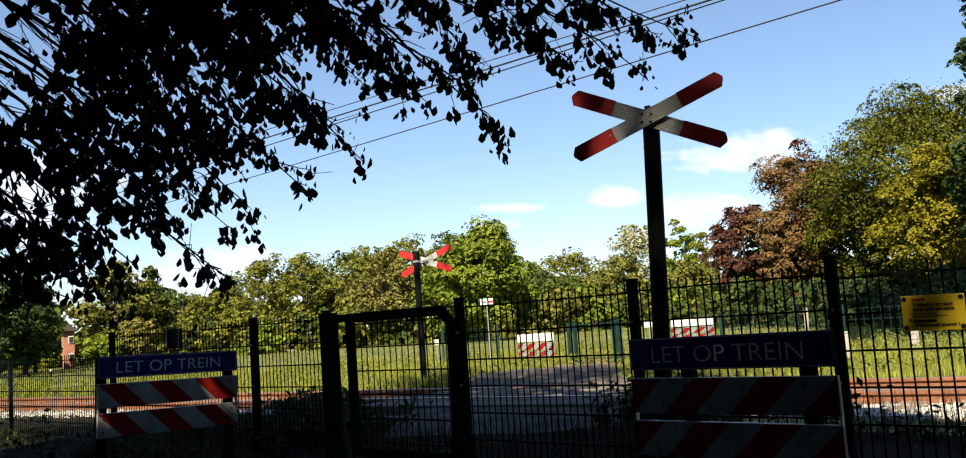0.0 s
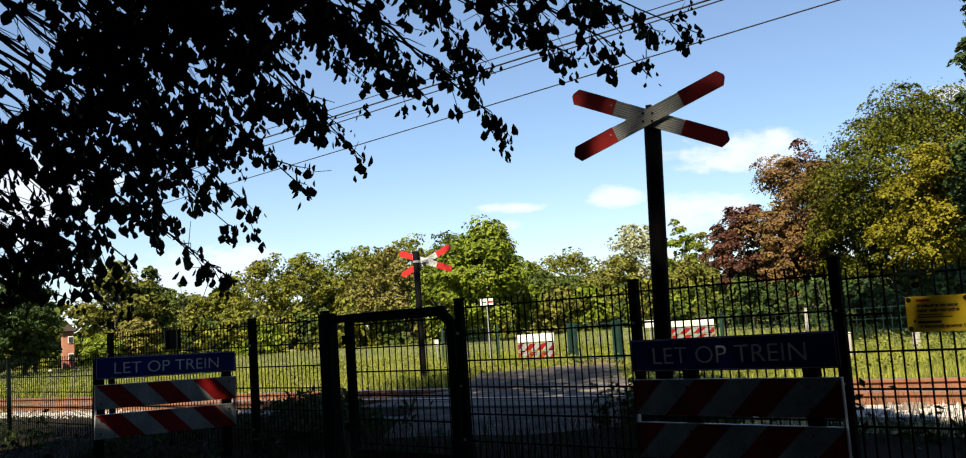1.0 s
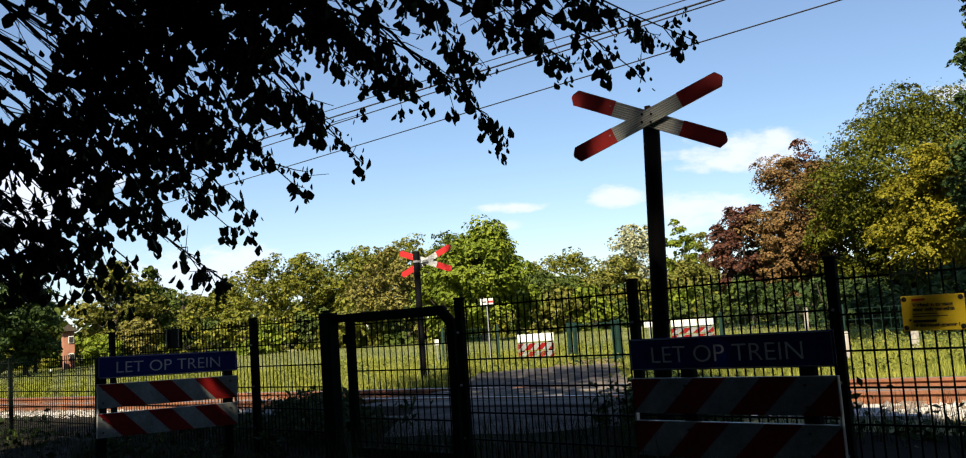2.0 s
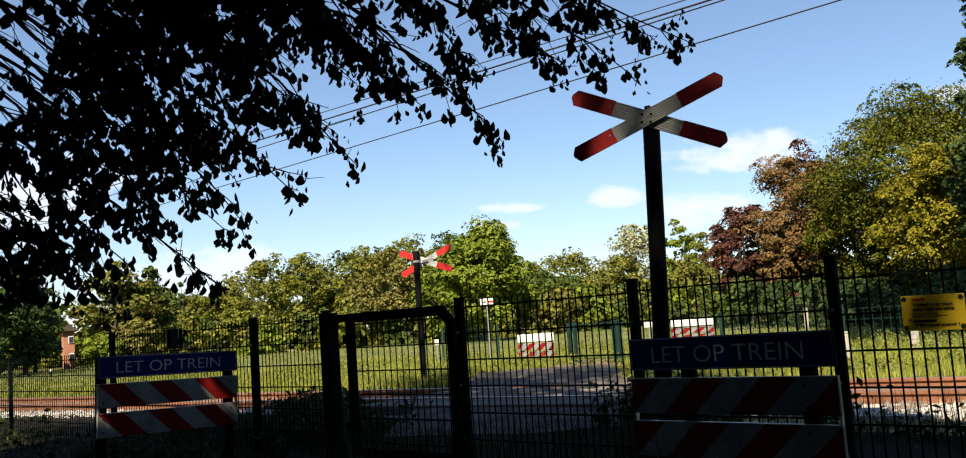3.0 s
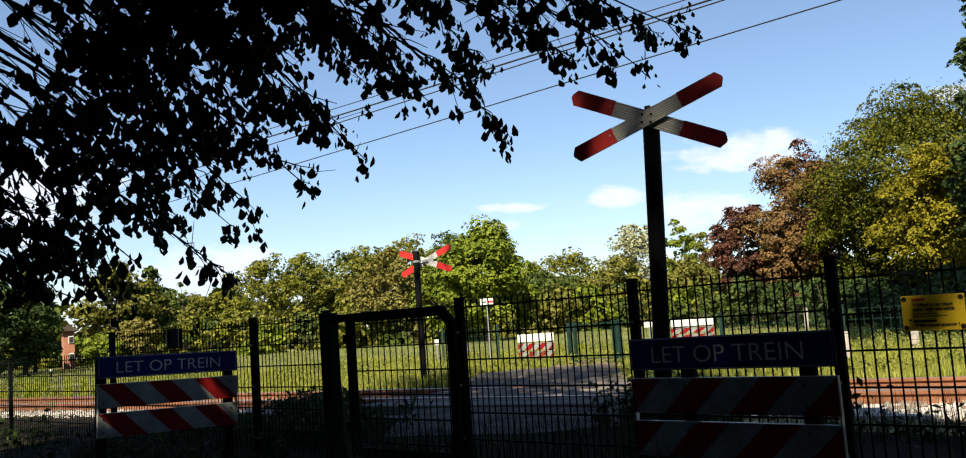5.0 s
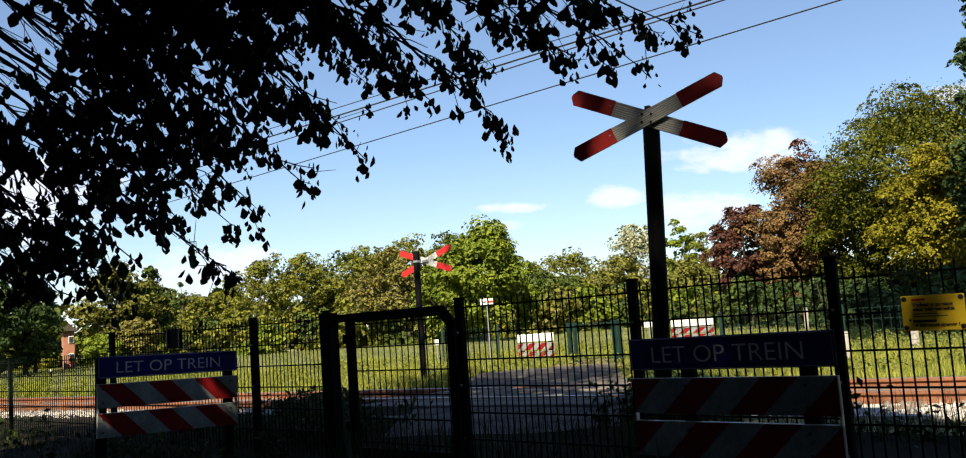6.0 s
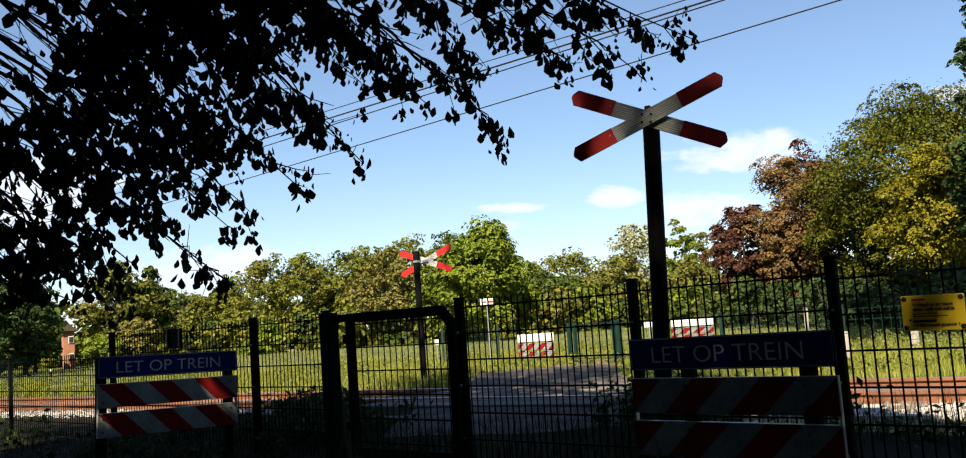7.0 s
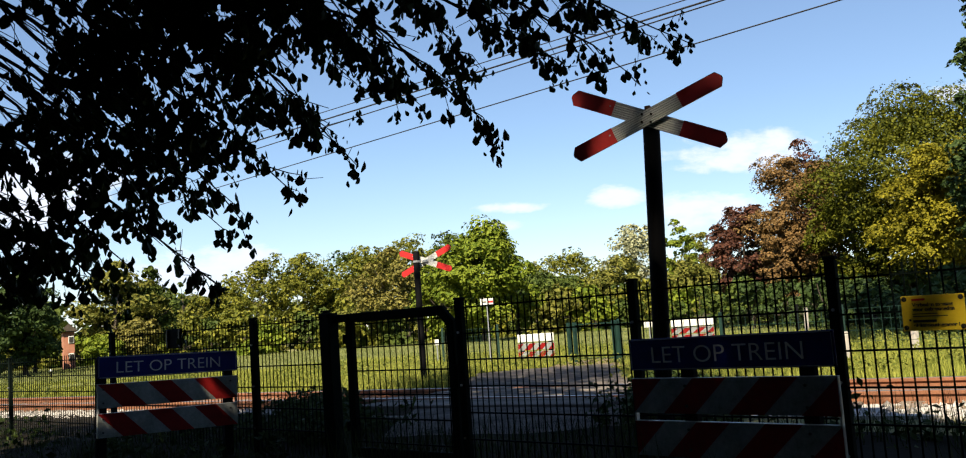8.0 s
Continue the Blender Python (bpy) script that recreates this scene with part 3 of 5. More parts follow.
def make_signs():
    cross_sign(pose(1.286, 6.756, 0.0, 0, 0, -20.4), "black post with a red and white crossing sign in tree shade", 2.50, 2.517, at_top=0.012, at_foot=-0.10)
    cross_sign(pose(-1.194, 17.95, 0.0, 0, 0, -23.8), "sunlit red and white crossing sign on a black post", 2.56, 2.374, behind=True, angles=(20.4, -23.7), at_top=-0.16, at_foot=-0.15)
    warning_barrier(pose(1.357, 5.45, -0.004, 0, -0.36, -46), 1, "dark blue board lettered white over red and white planks, in shade", legs=(-0.281, 0.492))
    warning_barrier(pose(-3.045, 8.758, 0.078, 0, 1.64, 42.8), -1, "blue board lettered white over striped planks, dappled with sun", legs=(-0.63, 0.60), deep=0.1)
    warning_barrier(pose(1.15, 23.9, -0.24, 0, 0, -14), 1, "small sunlit white board over red and white planks in grass", words=False, top=0.96, W=0.95, legs=(-0.36, 0.36))
    warning_barrier(pose(6.05, 27.9, -0.22, 0, 0, -14), 1, "sunlit white board over red and white planks beside the path", words=False, top=0.98, W=1.25)


def make_far_things():
    s = empty("road_sign", pose(-0.03, 24.9, 0, 0, 0, -4), "small white sign with a red bar on a thin pole", "sign")
    part("pole", rod((0, 0, -0.3), (0, 0, 1.66), 0.024), M["zinc"], s)
    pl = part("plate", box((0.36, 0.02, 0.20), (0, -0.03, 1.63), 0.006), M["white"], s)
    part("red_bar", box((0.14, 0.004, 0.05), (0.09, -0.042, 1.64)), M["red"], pl)
    part("marking", box((0.12, 0.004, 0.03), (-0.08, -0.042, 1.64)), M["ink"], pl)
    # far gate and fence
    g = empty("far_gate", pose(1.86, 22.06, 0, 0, 0, -57), "dark green pedestrian gate at the far side", "gate")
    for x in (0.0, 0.22, 1.62, 1.76):
        part("post", box((0.075, 0.075, 1.2), (x, 0, 0.35), 0.006), M["far_green"], g)
    for z in (0.12, 0.9):
        part("rail", box((1.40, 0.03, 0.025), (0.92, 0, z), 0.003), M["far_green"], g)
    up = mesh_of("upright_rod", rod((0, 0, 0.1), (0, 0, 0.9), 0.004, seg=6), M["far_green"])
    for i in range(9):
        piece("upright_rod", up, g, pose(0.30 + i * 0.15, 0, 0))
    def far_fence(m, n, pitch, h, mat, lab, rods):
        f = empty("far_fence", m, lab, "fence", "far fences")
        for i in range(n + 1):
            part("post", box((0.06, 0.05, h + 0.25), (i * pitch, 0, h / 2 - 0.1), 0.004), M[mat], f)
        um = mesh_of("upright_rod", rod((0, 0, 0.05), (0, 0, h - 0.05), 0.004, seg=5), M[mat])
        for i in range(n):
            bm = bmesh.new()
            k = 0
            while 0.08 + 0.2 * k < h:
                box((pitch - 0.06, 0.008, 0.008), (i * pitch + pitch / 2, 0, h - 0.06 - 0.2 * k), bm=bm)
                k += 1
            p = part("wire_panel", bm, M[mat], f)
            for j in range(rods):
                piece("upright_rod", um, p, pose(i * pitch + pitch * (j + 0.5) / rods, 0, 0))
        return f
    far_fence(pose(2.85, 20.6, 0, 0, 0, -43), 3, 2.5, 0.95, "far_green", "green mesh fence along the far side of the railway", 16)
    far_fence(pose(-1.3, 25.2, 0, 0, 0, 0), 1, 1.5, 1.0, "far_green", "short green mesh fence in the grass", 14)
    far_fence(pose(7.6, 30.5, 0, 0, 0, -8), 2, 2.4, 0.95, "pole", "dark bar fence before the trees", 22)
    b = empty("marker_sign", pose(4.45, 26, 0, 0, 0, 5), "small plain white plate on a low post", "sign")
    part("pole", rod((0, 0.02, -0.2), (0, 0.02, 0.8), 0.02), M["zinc"], b)
    part("plate", box((0.30, 0.015, 0.20), (0, 0, 0.74), 0.004), M["white"], b)
    for x, y, h in ((7.6, 16.8, 0.62), (5.9, 15.6, 0.55), (10.1, 29.8, 0.86), (6.35, 17.0, 0.5)):
        p = empty("marker_post", pose(x, y, -0.05, 1, 2, 20), "short pale concrete marker post in grass", "post", "marker posts")
        part("shaft", box((0.10, 0.10, h), (0, 0, h / 2), 0.012), M["concrete"], p)
        part("top", box((0.106, 0.106, 0.03), (0, 0, h + 0.02), 0.014), M["concrete"], p)
    w = empty("notice_board", pose(-1.62, 28, 0, 0, 0, 0), "tiny white notice on a post in the meadow", "sign")
    part("pole", rod((0, 0, -0.2), (0, 0, 0.6), 0.02), M["zinc"], w)
    part("plate", box((0.13, 0.015, 0.17), (0, -0.02, 0.60), 0.004), M["white"], w)
    # brick house glimpsed in the wood
    h = empty("brick_house", pose(-25.45, 56, 0, 0, 0, 26), "red brick house half hidden by trees", "house")
    part("wall", box((0.62, 4, 2.2), (0, 0, 1.1), 0.02), M["brick"], h)
    part("roof", prism([(-0.5, 2.25), (0.5, 2.25), (0.0, 2.7)], 4.4), M["bark"], h)
    for z in (1.75, 0.75):
        wi = part("window", box((0.30, 0.06, 0.42), (0.12, -2.01, z), 0.01), M["white"], h)
        part("pane", box((0.22, 0.02, 0.32), (0.12, -2.05, z), 0.0), M["ink"], wi)
    g = empty("garden_marker", pose(-16.1, 34, 0), "low post with a round white head in grass", "marker")
    part("stem", rod((0, 0, -0.1), (0, 0, 0.41), 0.018), M["pole"], g)
    ball = bmesh.new()
    bmesh.ops.create_uvsphere(ball, u_segments=16, v_segments=10, radius=0.055, matrix=Matrix.Translation((0, 0, 0.44)) @ Matrix.Diagonal((1, 1, 0.85, 1)))
    part("head", ball, M["white"], g, smooth=True)


def overhead_wires():
    def wire(a, way, r, z, label, sag=0.0, n=24, length=62.0, back=10.0):
        w = Vector((*way, 0)).normalized()
        pts = []
        for i in range(n + 1):
            p = Vector((*a, 0)) + w * (-back + (length + back) * i / n)
            k = (i / n) * 2 - 1
            pts.append(Vector((p.x, p.y, z - sag * (1 - k * k))))
        return tagged(part("overhead_wire", tube(pts, [r] * len(pts), 6), M["wire"]), label, "wire", "overhead wires")
    wire((5.29, 12.77), (-0.709, 0.705), 0.011, 5.3, "single thin overhead contact wire")
    wire((3.84, 14.21), (-0.750, 0.662), 0.016, 5.92, "thick overhead contact wire of the railway")
    wire((3.93, 14.31), (-0.730, 0.683), 0.012, 5.90, "thin overhead contact wire beside another")
    wire((3.84, 15.83), (-0.760, 0.650), 0.010, 6.50, "thin overhead carrier wire of the railway")
    for d, top in ((6.4, 6.46), (15.0, 6.46)):
        p = Vector((3.84, 14.21, 0)) + Vector((-0.750, 0.662, 0)) * d
        q = Vector((3.84, 15.83, 0)) + Vector((-0.760, 0.650, 0)) * d
        tagged(part("dropper", rod((p.x, p.y, 5.92), (q.x, q.y, top), 0.005, seg=6), M["wire"]), "short dropper wire between overhead wires", "wire", "overhead wires")


# ---------- trees ----------
def limb(bm, a, b, r0, r1, rng, bend=0.12, seg=6, n=5):
    a, b = Vector(a), Vector(b)
    L = (b - a).length
    off = Vector(rng.normal(0, bend * L, 3))
    pts = []
    for i in range(n + 1):
        t = i / n
        pts.append(a.lerp(b, t) + off * math.sin(math.pi * t) * 0.6)
    tube(pts, [r0 + (r1 - r0) * i / n for i in range(n + 1)], seg, bm)
    return pts


def tree(x, y, h, r, leaf, seed, label, lobes=46, per=260, size=0.2, base=0.12, group="trees", sparse=1.0, category="tree", name="tree", layer=1.0):
    rng = np.random.default_rng(seed)
    t = empty(name, pose(x, y, 0), label, category, group)
    bm = bmesh.new()
    h, r = h * 1.04, r * 1.1
    zc = h * (base + 1) / 2
    limb(bm, (0, 0, -0.3), (rng.normal(0, 0.1), 0, zc), 0.02 * h + 0.03, 0.01 * h, rng, 0.03, 8)
    half = h * (1 - base) / 2
    cents, rad = [], []
    for i in range(lobes):
        d = rng.normal(0, 1, 3)
        d /= np.linalg.norm(d)
        k = rng.uniform(0.25, 0.86) ** 0.6
        # fuller below the middle, rounded top
        wide = 1.0 if d[2] < 0.1 else 1.0 - 0.35 * d[2] ** 2
        c = np.array([d[0] * r * k * wide, d[1] * r * k * wide, zc + d[2] * half * k * 0.92])
        lr = r * rng.uniform(0.16, 0.36)
        c[2] = min(c[2], h - lr * 0.62)
        cents.append(c)
        rad.append(lr)
    for i in range(min(9, lobes)):
        limb(bm, (0, 0, zc * rng.uniform(0.45, 0.95)), cents[i].clip([-99, -99, 0.05]), 0.010 * h, 0.02, rng, 0.08, 5, 4)
    part("trunk", bm, M["bark"], t)
    # leaves in flat drooping sprays, over lobes of uneven reach, with a thin filling inside
    total = int(sum(per * sparse * (lr / (0.32 * r)) ** 2 for lr in rad))
    each = int(22 * layer ** 2)
    S = max(12, int(total * (0.62 if layer == 1.0 else 0.8)) // each)
    own = rng.integers(0, lobes, S)
    d = rng.normal(0, 1, (S, 3))
    d[:, 2] = np.where(rng.uniform(0, 1, S) < 0.5, np.abs(d[:, 2]), d[:, 2])
    d /= np.linalg.norm(d, axis=1)[:, None]
    lr = np.array(rad)[own][:, None]
    mid = np.array(cents)[own] + d * lr * (rng.uniform(0.35, 1.12, (S, 1)) ** 0.55) * np.array([1.15, 1.15, 0.78])
    reach = np.clip(lr * layer * rng.uniform(0.18, 0.42, (S, 1)), size * 1.1, None)
    face = d * np.array([0.75, 0.75, 0.3]) + np.array([0, 0, 0.8]) + rng.normal(0, 0.18, (S, 3))
    face /= np.linalg.norm(face, axis=1)[:, None]
    e1 = np.cross(face, rng.normal(0, 1, (S, 3)))
    e1 /= np.linalg.norm(e1, axis=1)[:, None]
    e2 = np.cross(face, e1)
    ang, far = rng.uniform(0, 2 * math.pi, (S, each, 1)), rng.uniform(0, 1, (S, each, 1)) ** 0.6
    flat_v = (e1[:, None] * np.cos(ang) + e2[:, None] * np.sin(ang) * 0.7) * far * reach[:, None]
    p = mid[:, None] + flat_v + face[:, None] * rng.normal(0, 0.10 / layer, (S, each, 1)) * reach[:, None]
    p[..., 2] -= (far * far)[..., 0] * reach * 0.35
    p = p.reshape(-1, 3)
    p[:, 2] = np.maximum(p[:, 2], 0.05)
    v, f = leaf_quads(rng, p, np.repeat(face * 1.4, each, 0), size)
    inner = rng.integers(0, lobes, int(total * (0.5 if layer == 1.0 else 0.3)))
    q = rng.normal(0, 1, (len(inner), 3))
    q /= np.linalg.norm(q, axis=1)[:, None]
    pin = np.array(cents)[inner] + q * np.array(rad)[inner][:, None] * (rng.uniform(0.3, 1.0, (len(inner), 1)) ** 0.6) * np.array([1.15, 1.15, 0.74])
    pin[:, 2] = np.maximum(pin[:, 2], 0.05)
    vi, fi = leaf_quads(rng, pin, q * 1.5 + np.array([0, 0, 0.5]), size * 1.1)
    V, Fc = [v, vi], [f, fi + len(v)]
    crown = from_arrays("crown", np.concatenate(V).tolist(), np.concatenate(Fc).tolist(), M[leaf], t)
    crown["kind"] = "stuff"
    return t


def make_far_trees():
    g = "broadleaved tree in full leaf at the wood's edge"
    T = tree
    far = dict(base=0.02, size=0.20, lobes=60, per=265)
    mid = dict(base=0.02, size=0.125, lobes=56, per=270, layer=1.3)
    # Leftmost trees: darker leaf colours carry the half shade there.
    T(-23.4, 44, 5.3, 1.9, "leaf_near", 1, "broadleaved tree, half shade put into its dark green leaves", **mid)
    T(-27.5, 47, 6.5, 3.0, "leaf_dark", 2, "broadleaved tree, half shade put into its dark green leaves", **mid)
    T(-22.5, 45, 5.4, 1.5, "leaf_near", 3, "dark olive broadleaved tree beside the house, dimmed for shade", **mid)
    T(-19.3, 48, 5.8, 1.9, "leaf_olive", 4, "olive green broadleaved tree at the meadow's edge", **mid)
    T(-18.2, 50, 5.6, 1.5, "leaf_dark", 34, "dark green broadleaved tree at the meadow's edge", **mid)
    T(-25.0, 51, 4.4, 1.3, "leaf_dark", 35, "broadleaved tree, half shade put into its dark green leaves", **mid)
    T(-17.4, 46, 2.6, 1.0, "leaf_tan", 36, "small tan tree at the meadow's edge", **mid)
    T(-18.7, 45, 1.9, 0.9, "leaf_bright", 37, "small fresh green tree at the meadow's edge", **mid)
    T(-38.5, 108, 8.6, 5.2, "leaf_mid", 5, g, **far)
    T(-32.4, 98, 8.0, 0.8, "leaf_dark", 6, "small dark pointed conifer above the wood", base=0.1, lobes=18, per=120)
    T(-32.8, 100, 6.4, 3.2, "leaf_olive", 7, g, **far)
    T(-29.3, 100, 6.6, 3.2, "leaf_mid", 38, g, **far)
    T(-25.3, 104, 10.8, 4.2, "leaf_mid", 8, g, **far)
    T(-21.4, 108, 10.7, 4.2, "leaf_mid", 9, g, **far)
    T(-17.2, 112, 11.1, 4.3, "leaf_dark", 10, g, **far)
    T(-13.6, 106, 11.4, 3.8, "leaf_mid", 31, g, **far)
    T(-9.8, 112, 13.3, 5.0, "leaf_mid", 11, g, **far)
    T(-6.3, 60, 6.5, 2.3, "leaf_tan", 12, "thinly leaved brownish tree before the wood", base=0.05, sparse=0.8, size=0.14)
    T(-4.9, 114, 12.9, 3.9, "leaf_dark", 13, g, **far)
    T(-0.3, 50, 6.6, 2.5, "leaf_bright", 14, "fresh bright green tree standing before the wood", lobes=80, per=420, base=0.03, size=0.13)
    T(-2.6, 54, 4.9, 1.6, "leaf_bright", 32, "fresh bright green tree standing before the wood", **mid)
    T(1.6, 54, 4.9, 1.5, "leaf_bright", 39, "fresh bright green tree standing before the wood", **mid)
    T(6.4, 128, 10.0, 1.6, "leaf_pale", 15, "bare pale tree far behind the wood", base=0.05, sparse=0.3, size=0.2)
    T(11.0, 124, 10.0, 5.2, "leaf_mid", 16, g, **far)
    T(5.8, 90, 5.9, 3.4, "leaf_dark", 33, g, **far)
    T(16.7, 104, 11.5, 3.6, "leaf_pale", 17, "pale flowering tree in the wood", base=0.03, sparse=1.2, size=0.18, per=330)
    T(13.6, 96, 7.0, 3.0, "leaf_olive", 40, g, **far)
    T(20.4, 98, 10.6, 1.8, "leaf_bright", 18, "slim light green tree with gaps in its crown", base=0.12, sparse=0.6, size=0.2)
    T(24.3, 104, 10.4, 1.8, "leaf_olive", 19, "slim light green tree with gaps in its crown", base=0.1, sparse=0.5, size=0.2)
    T(21.5, 96, 6.5, 3.2, "leaf_olive", 41, g, **far)
    near = dict(size=0.085, per=720, base=0.12, layer=1.7)
    T(13.2, 47, 6.7, 1.7, "leaf_copper", 20, "dark red copper beech", lobes=46, **near)
    T(15.7, 46, 8.8, 2.5, "leaf_bronze", 21, "brownish copper beech with young leaves", lobes=66, **near)
    T(14.5, 44.5, 5.4, 1.5, "leaf_bronze", 42, "brownish copper beech with young leaves", lobes=40, **near)
    T(18.0, 50, 10.3, 1.9, "leaf_copper", 22, "dark red copper beech", lobes=60, **near)
    T(20.2, 42, 10.7, 4.7, "leaf_rail", 23, "tall full green tree beside the railway", lobes=150, **near)
    T(17.0, 42.5, 6.9, 1.8, "leaf_rail", 27, "green tree beside the copper beeches", lobes=56, **near)
    T(18.4, 36, 7.1, 2.7, "leaf_yellow", 24, "yellow-green tree beside the railway", lobes=100, **near)
    T(18.2, 31, 9.4, 2.0, "leaf_near", 25, "dark green tree beside the railway", base=0.1, size=0.11, per=400, lobes=60)
    T(15.2, 25.5, 11.4, 1.5, "leaf_near", 28, "dark green tree beside the railway", base=0.5, size=0.10, per=300, lobes=40)
    T(25.5, 40, 9.0, 4.0, "leaf_dark", 26, "dark green tree beside the railway", base=0.1, size=0.24)
    # low growth under the wood's edge
    rng = np.random.default_rng(77)
    kinds = ("leaf_mid", "leaf_dark", "leaf_olive", "leaf_mid", "leaf_bright")
    for i in range(48):
        x = -42 + i * 1.42 + rng.uniform(-0.6, 0.6)
        y = 62 + rng.uniform(-4, 6) + max(0, -x - 14) * 0.2
        tree(x, y, rng.uniform(1.8, 3.6), rng.uniform(1.5, 2.2), kinds[i % 5], 200 + i, "leafy shrub along the wood's edge", lobes=18, per=150, base=-0.35,
             size=0.2, group="shrubs", category="shrub", name="shrub")
    for i in range(36):
        tree(-46 + i * 2.1 + rng.uniform(-0.6, 0.6), 80 + rng.uniform(-4, 4), rng.uniform(2.8, 4.6), rng.uniform(2.0, 2.8), kinds[(i * 3) % 4], 700 + i, "leafy shrub along the wood's edge", lobes=16, per=100,
             base=-0.35, size=0.28, group="shrubs", category="shrub", name="shrub")
    for i in range(9):
        x = 9.5 + i * 1.7 + rng.uniform(-0.4, 0.4)
        tree(x, 44 + rng.uniform(-2, 3), rng.uniform(1.8, 2.8), rng.uniform(1.2, 1.7), "leaf_dark", 300 + i, "dark shrub in the shade under trees", lobes=16, per=200,
             base=-0.35, size=0.13, group="shrubs", category="shrub", name="shrub")
    # Shrubs in very dark leaf, added to stand for deep shade below the crowns.
    for i in range(9):
        tree(10.8 + i * 1.35, 38.5 + rng.uniform(-0.8, 1.2) - 0.1 * i, rng.uniform(1.7, 2.4), rng.uniform(1.0, 1.4), "leaf_near", 320 + i, "dark-leaved shrub added to stand for shade under trees", lobes=18, per=240,
             base=-0.35, size=0.11, group="evergreen shrubs", category="shrub", name="shrub")
    for i in range(9):
        tree(13 + i * 2.0, 48 + rng.uniform(-1, 1), rng.uniform(3.2, 4.2), 2.0, "leaf_near", 340 + i, "dark-leaved shrub added to stand for shade under trees", lobes=18, per=160,
             base=-0.3, size=0.2, group="evergreen shrubs", category="shrub", name="shrub")
    for i in range(11):
        tree(12.1 + 0.05 * i + rng.uniform(-0.3, 0.3), 20.4 + i * 1.45, rng.uniform(1.5, 2.2), rng.uniform(1.15, 1.45), "leaf_near", 380 + i, "dark-leaved shrub added to stand for shade under trees", lobes=16, per=90,
             base=-0.35, size=0.13, group="evergreen shrubs", category="shrub", name="shrub")
    # a closing belt of wood all round the horizon
    rng = np.random.default_rng(5)
    for i in range(40):
        a = 2 * math.pi * i / 40
        d = 150 + rng.uniform(-8, 8)
        x, y = d * math.sin(a), d * math.cos(a)
        big = 1.0 if abs(math.atan2(x, y)) < 0.6 else 1.5
        tree(x, y, rng.uniform(7, 9) * big, 13, "leaf_dark", 400 + i, "distant woodland closing the horizon", lobes=22, per=45, base=0.0, size=1.0,
             group="distant wood", category="wood", name="distant_wood")


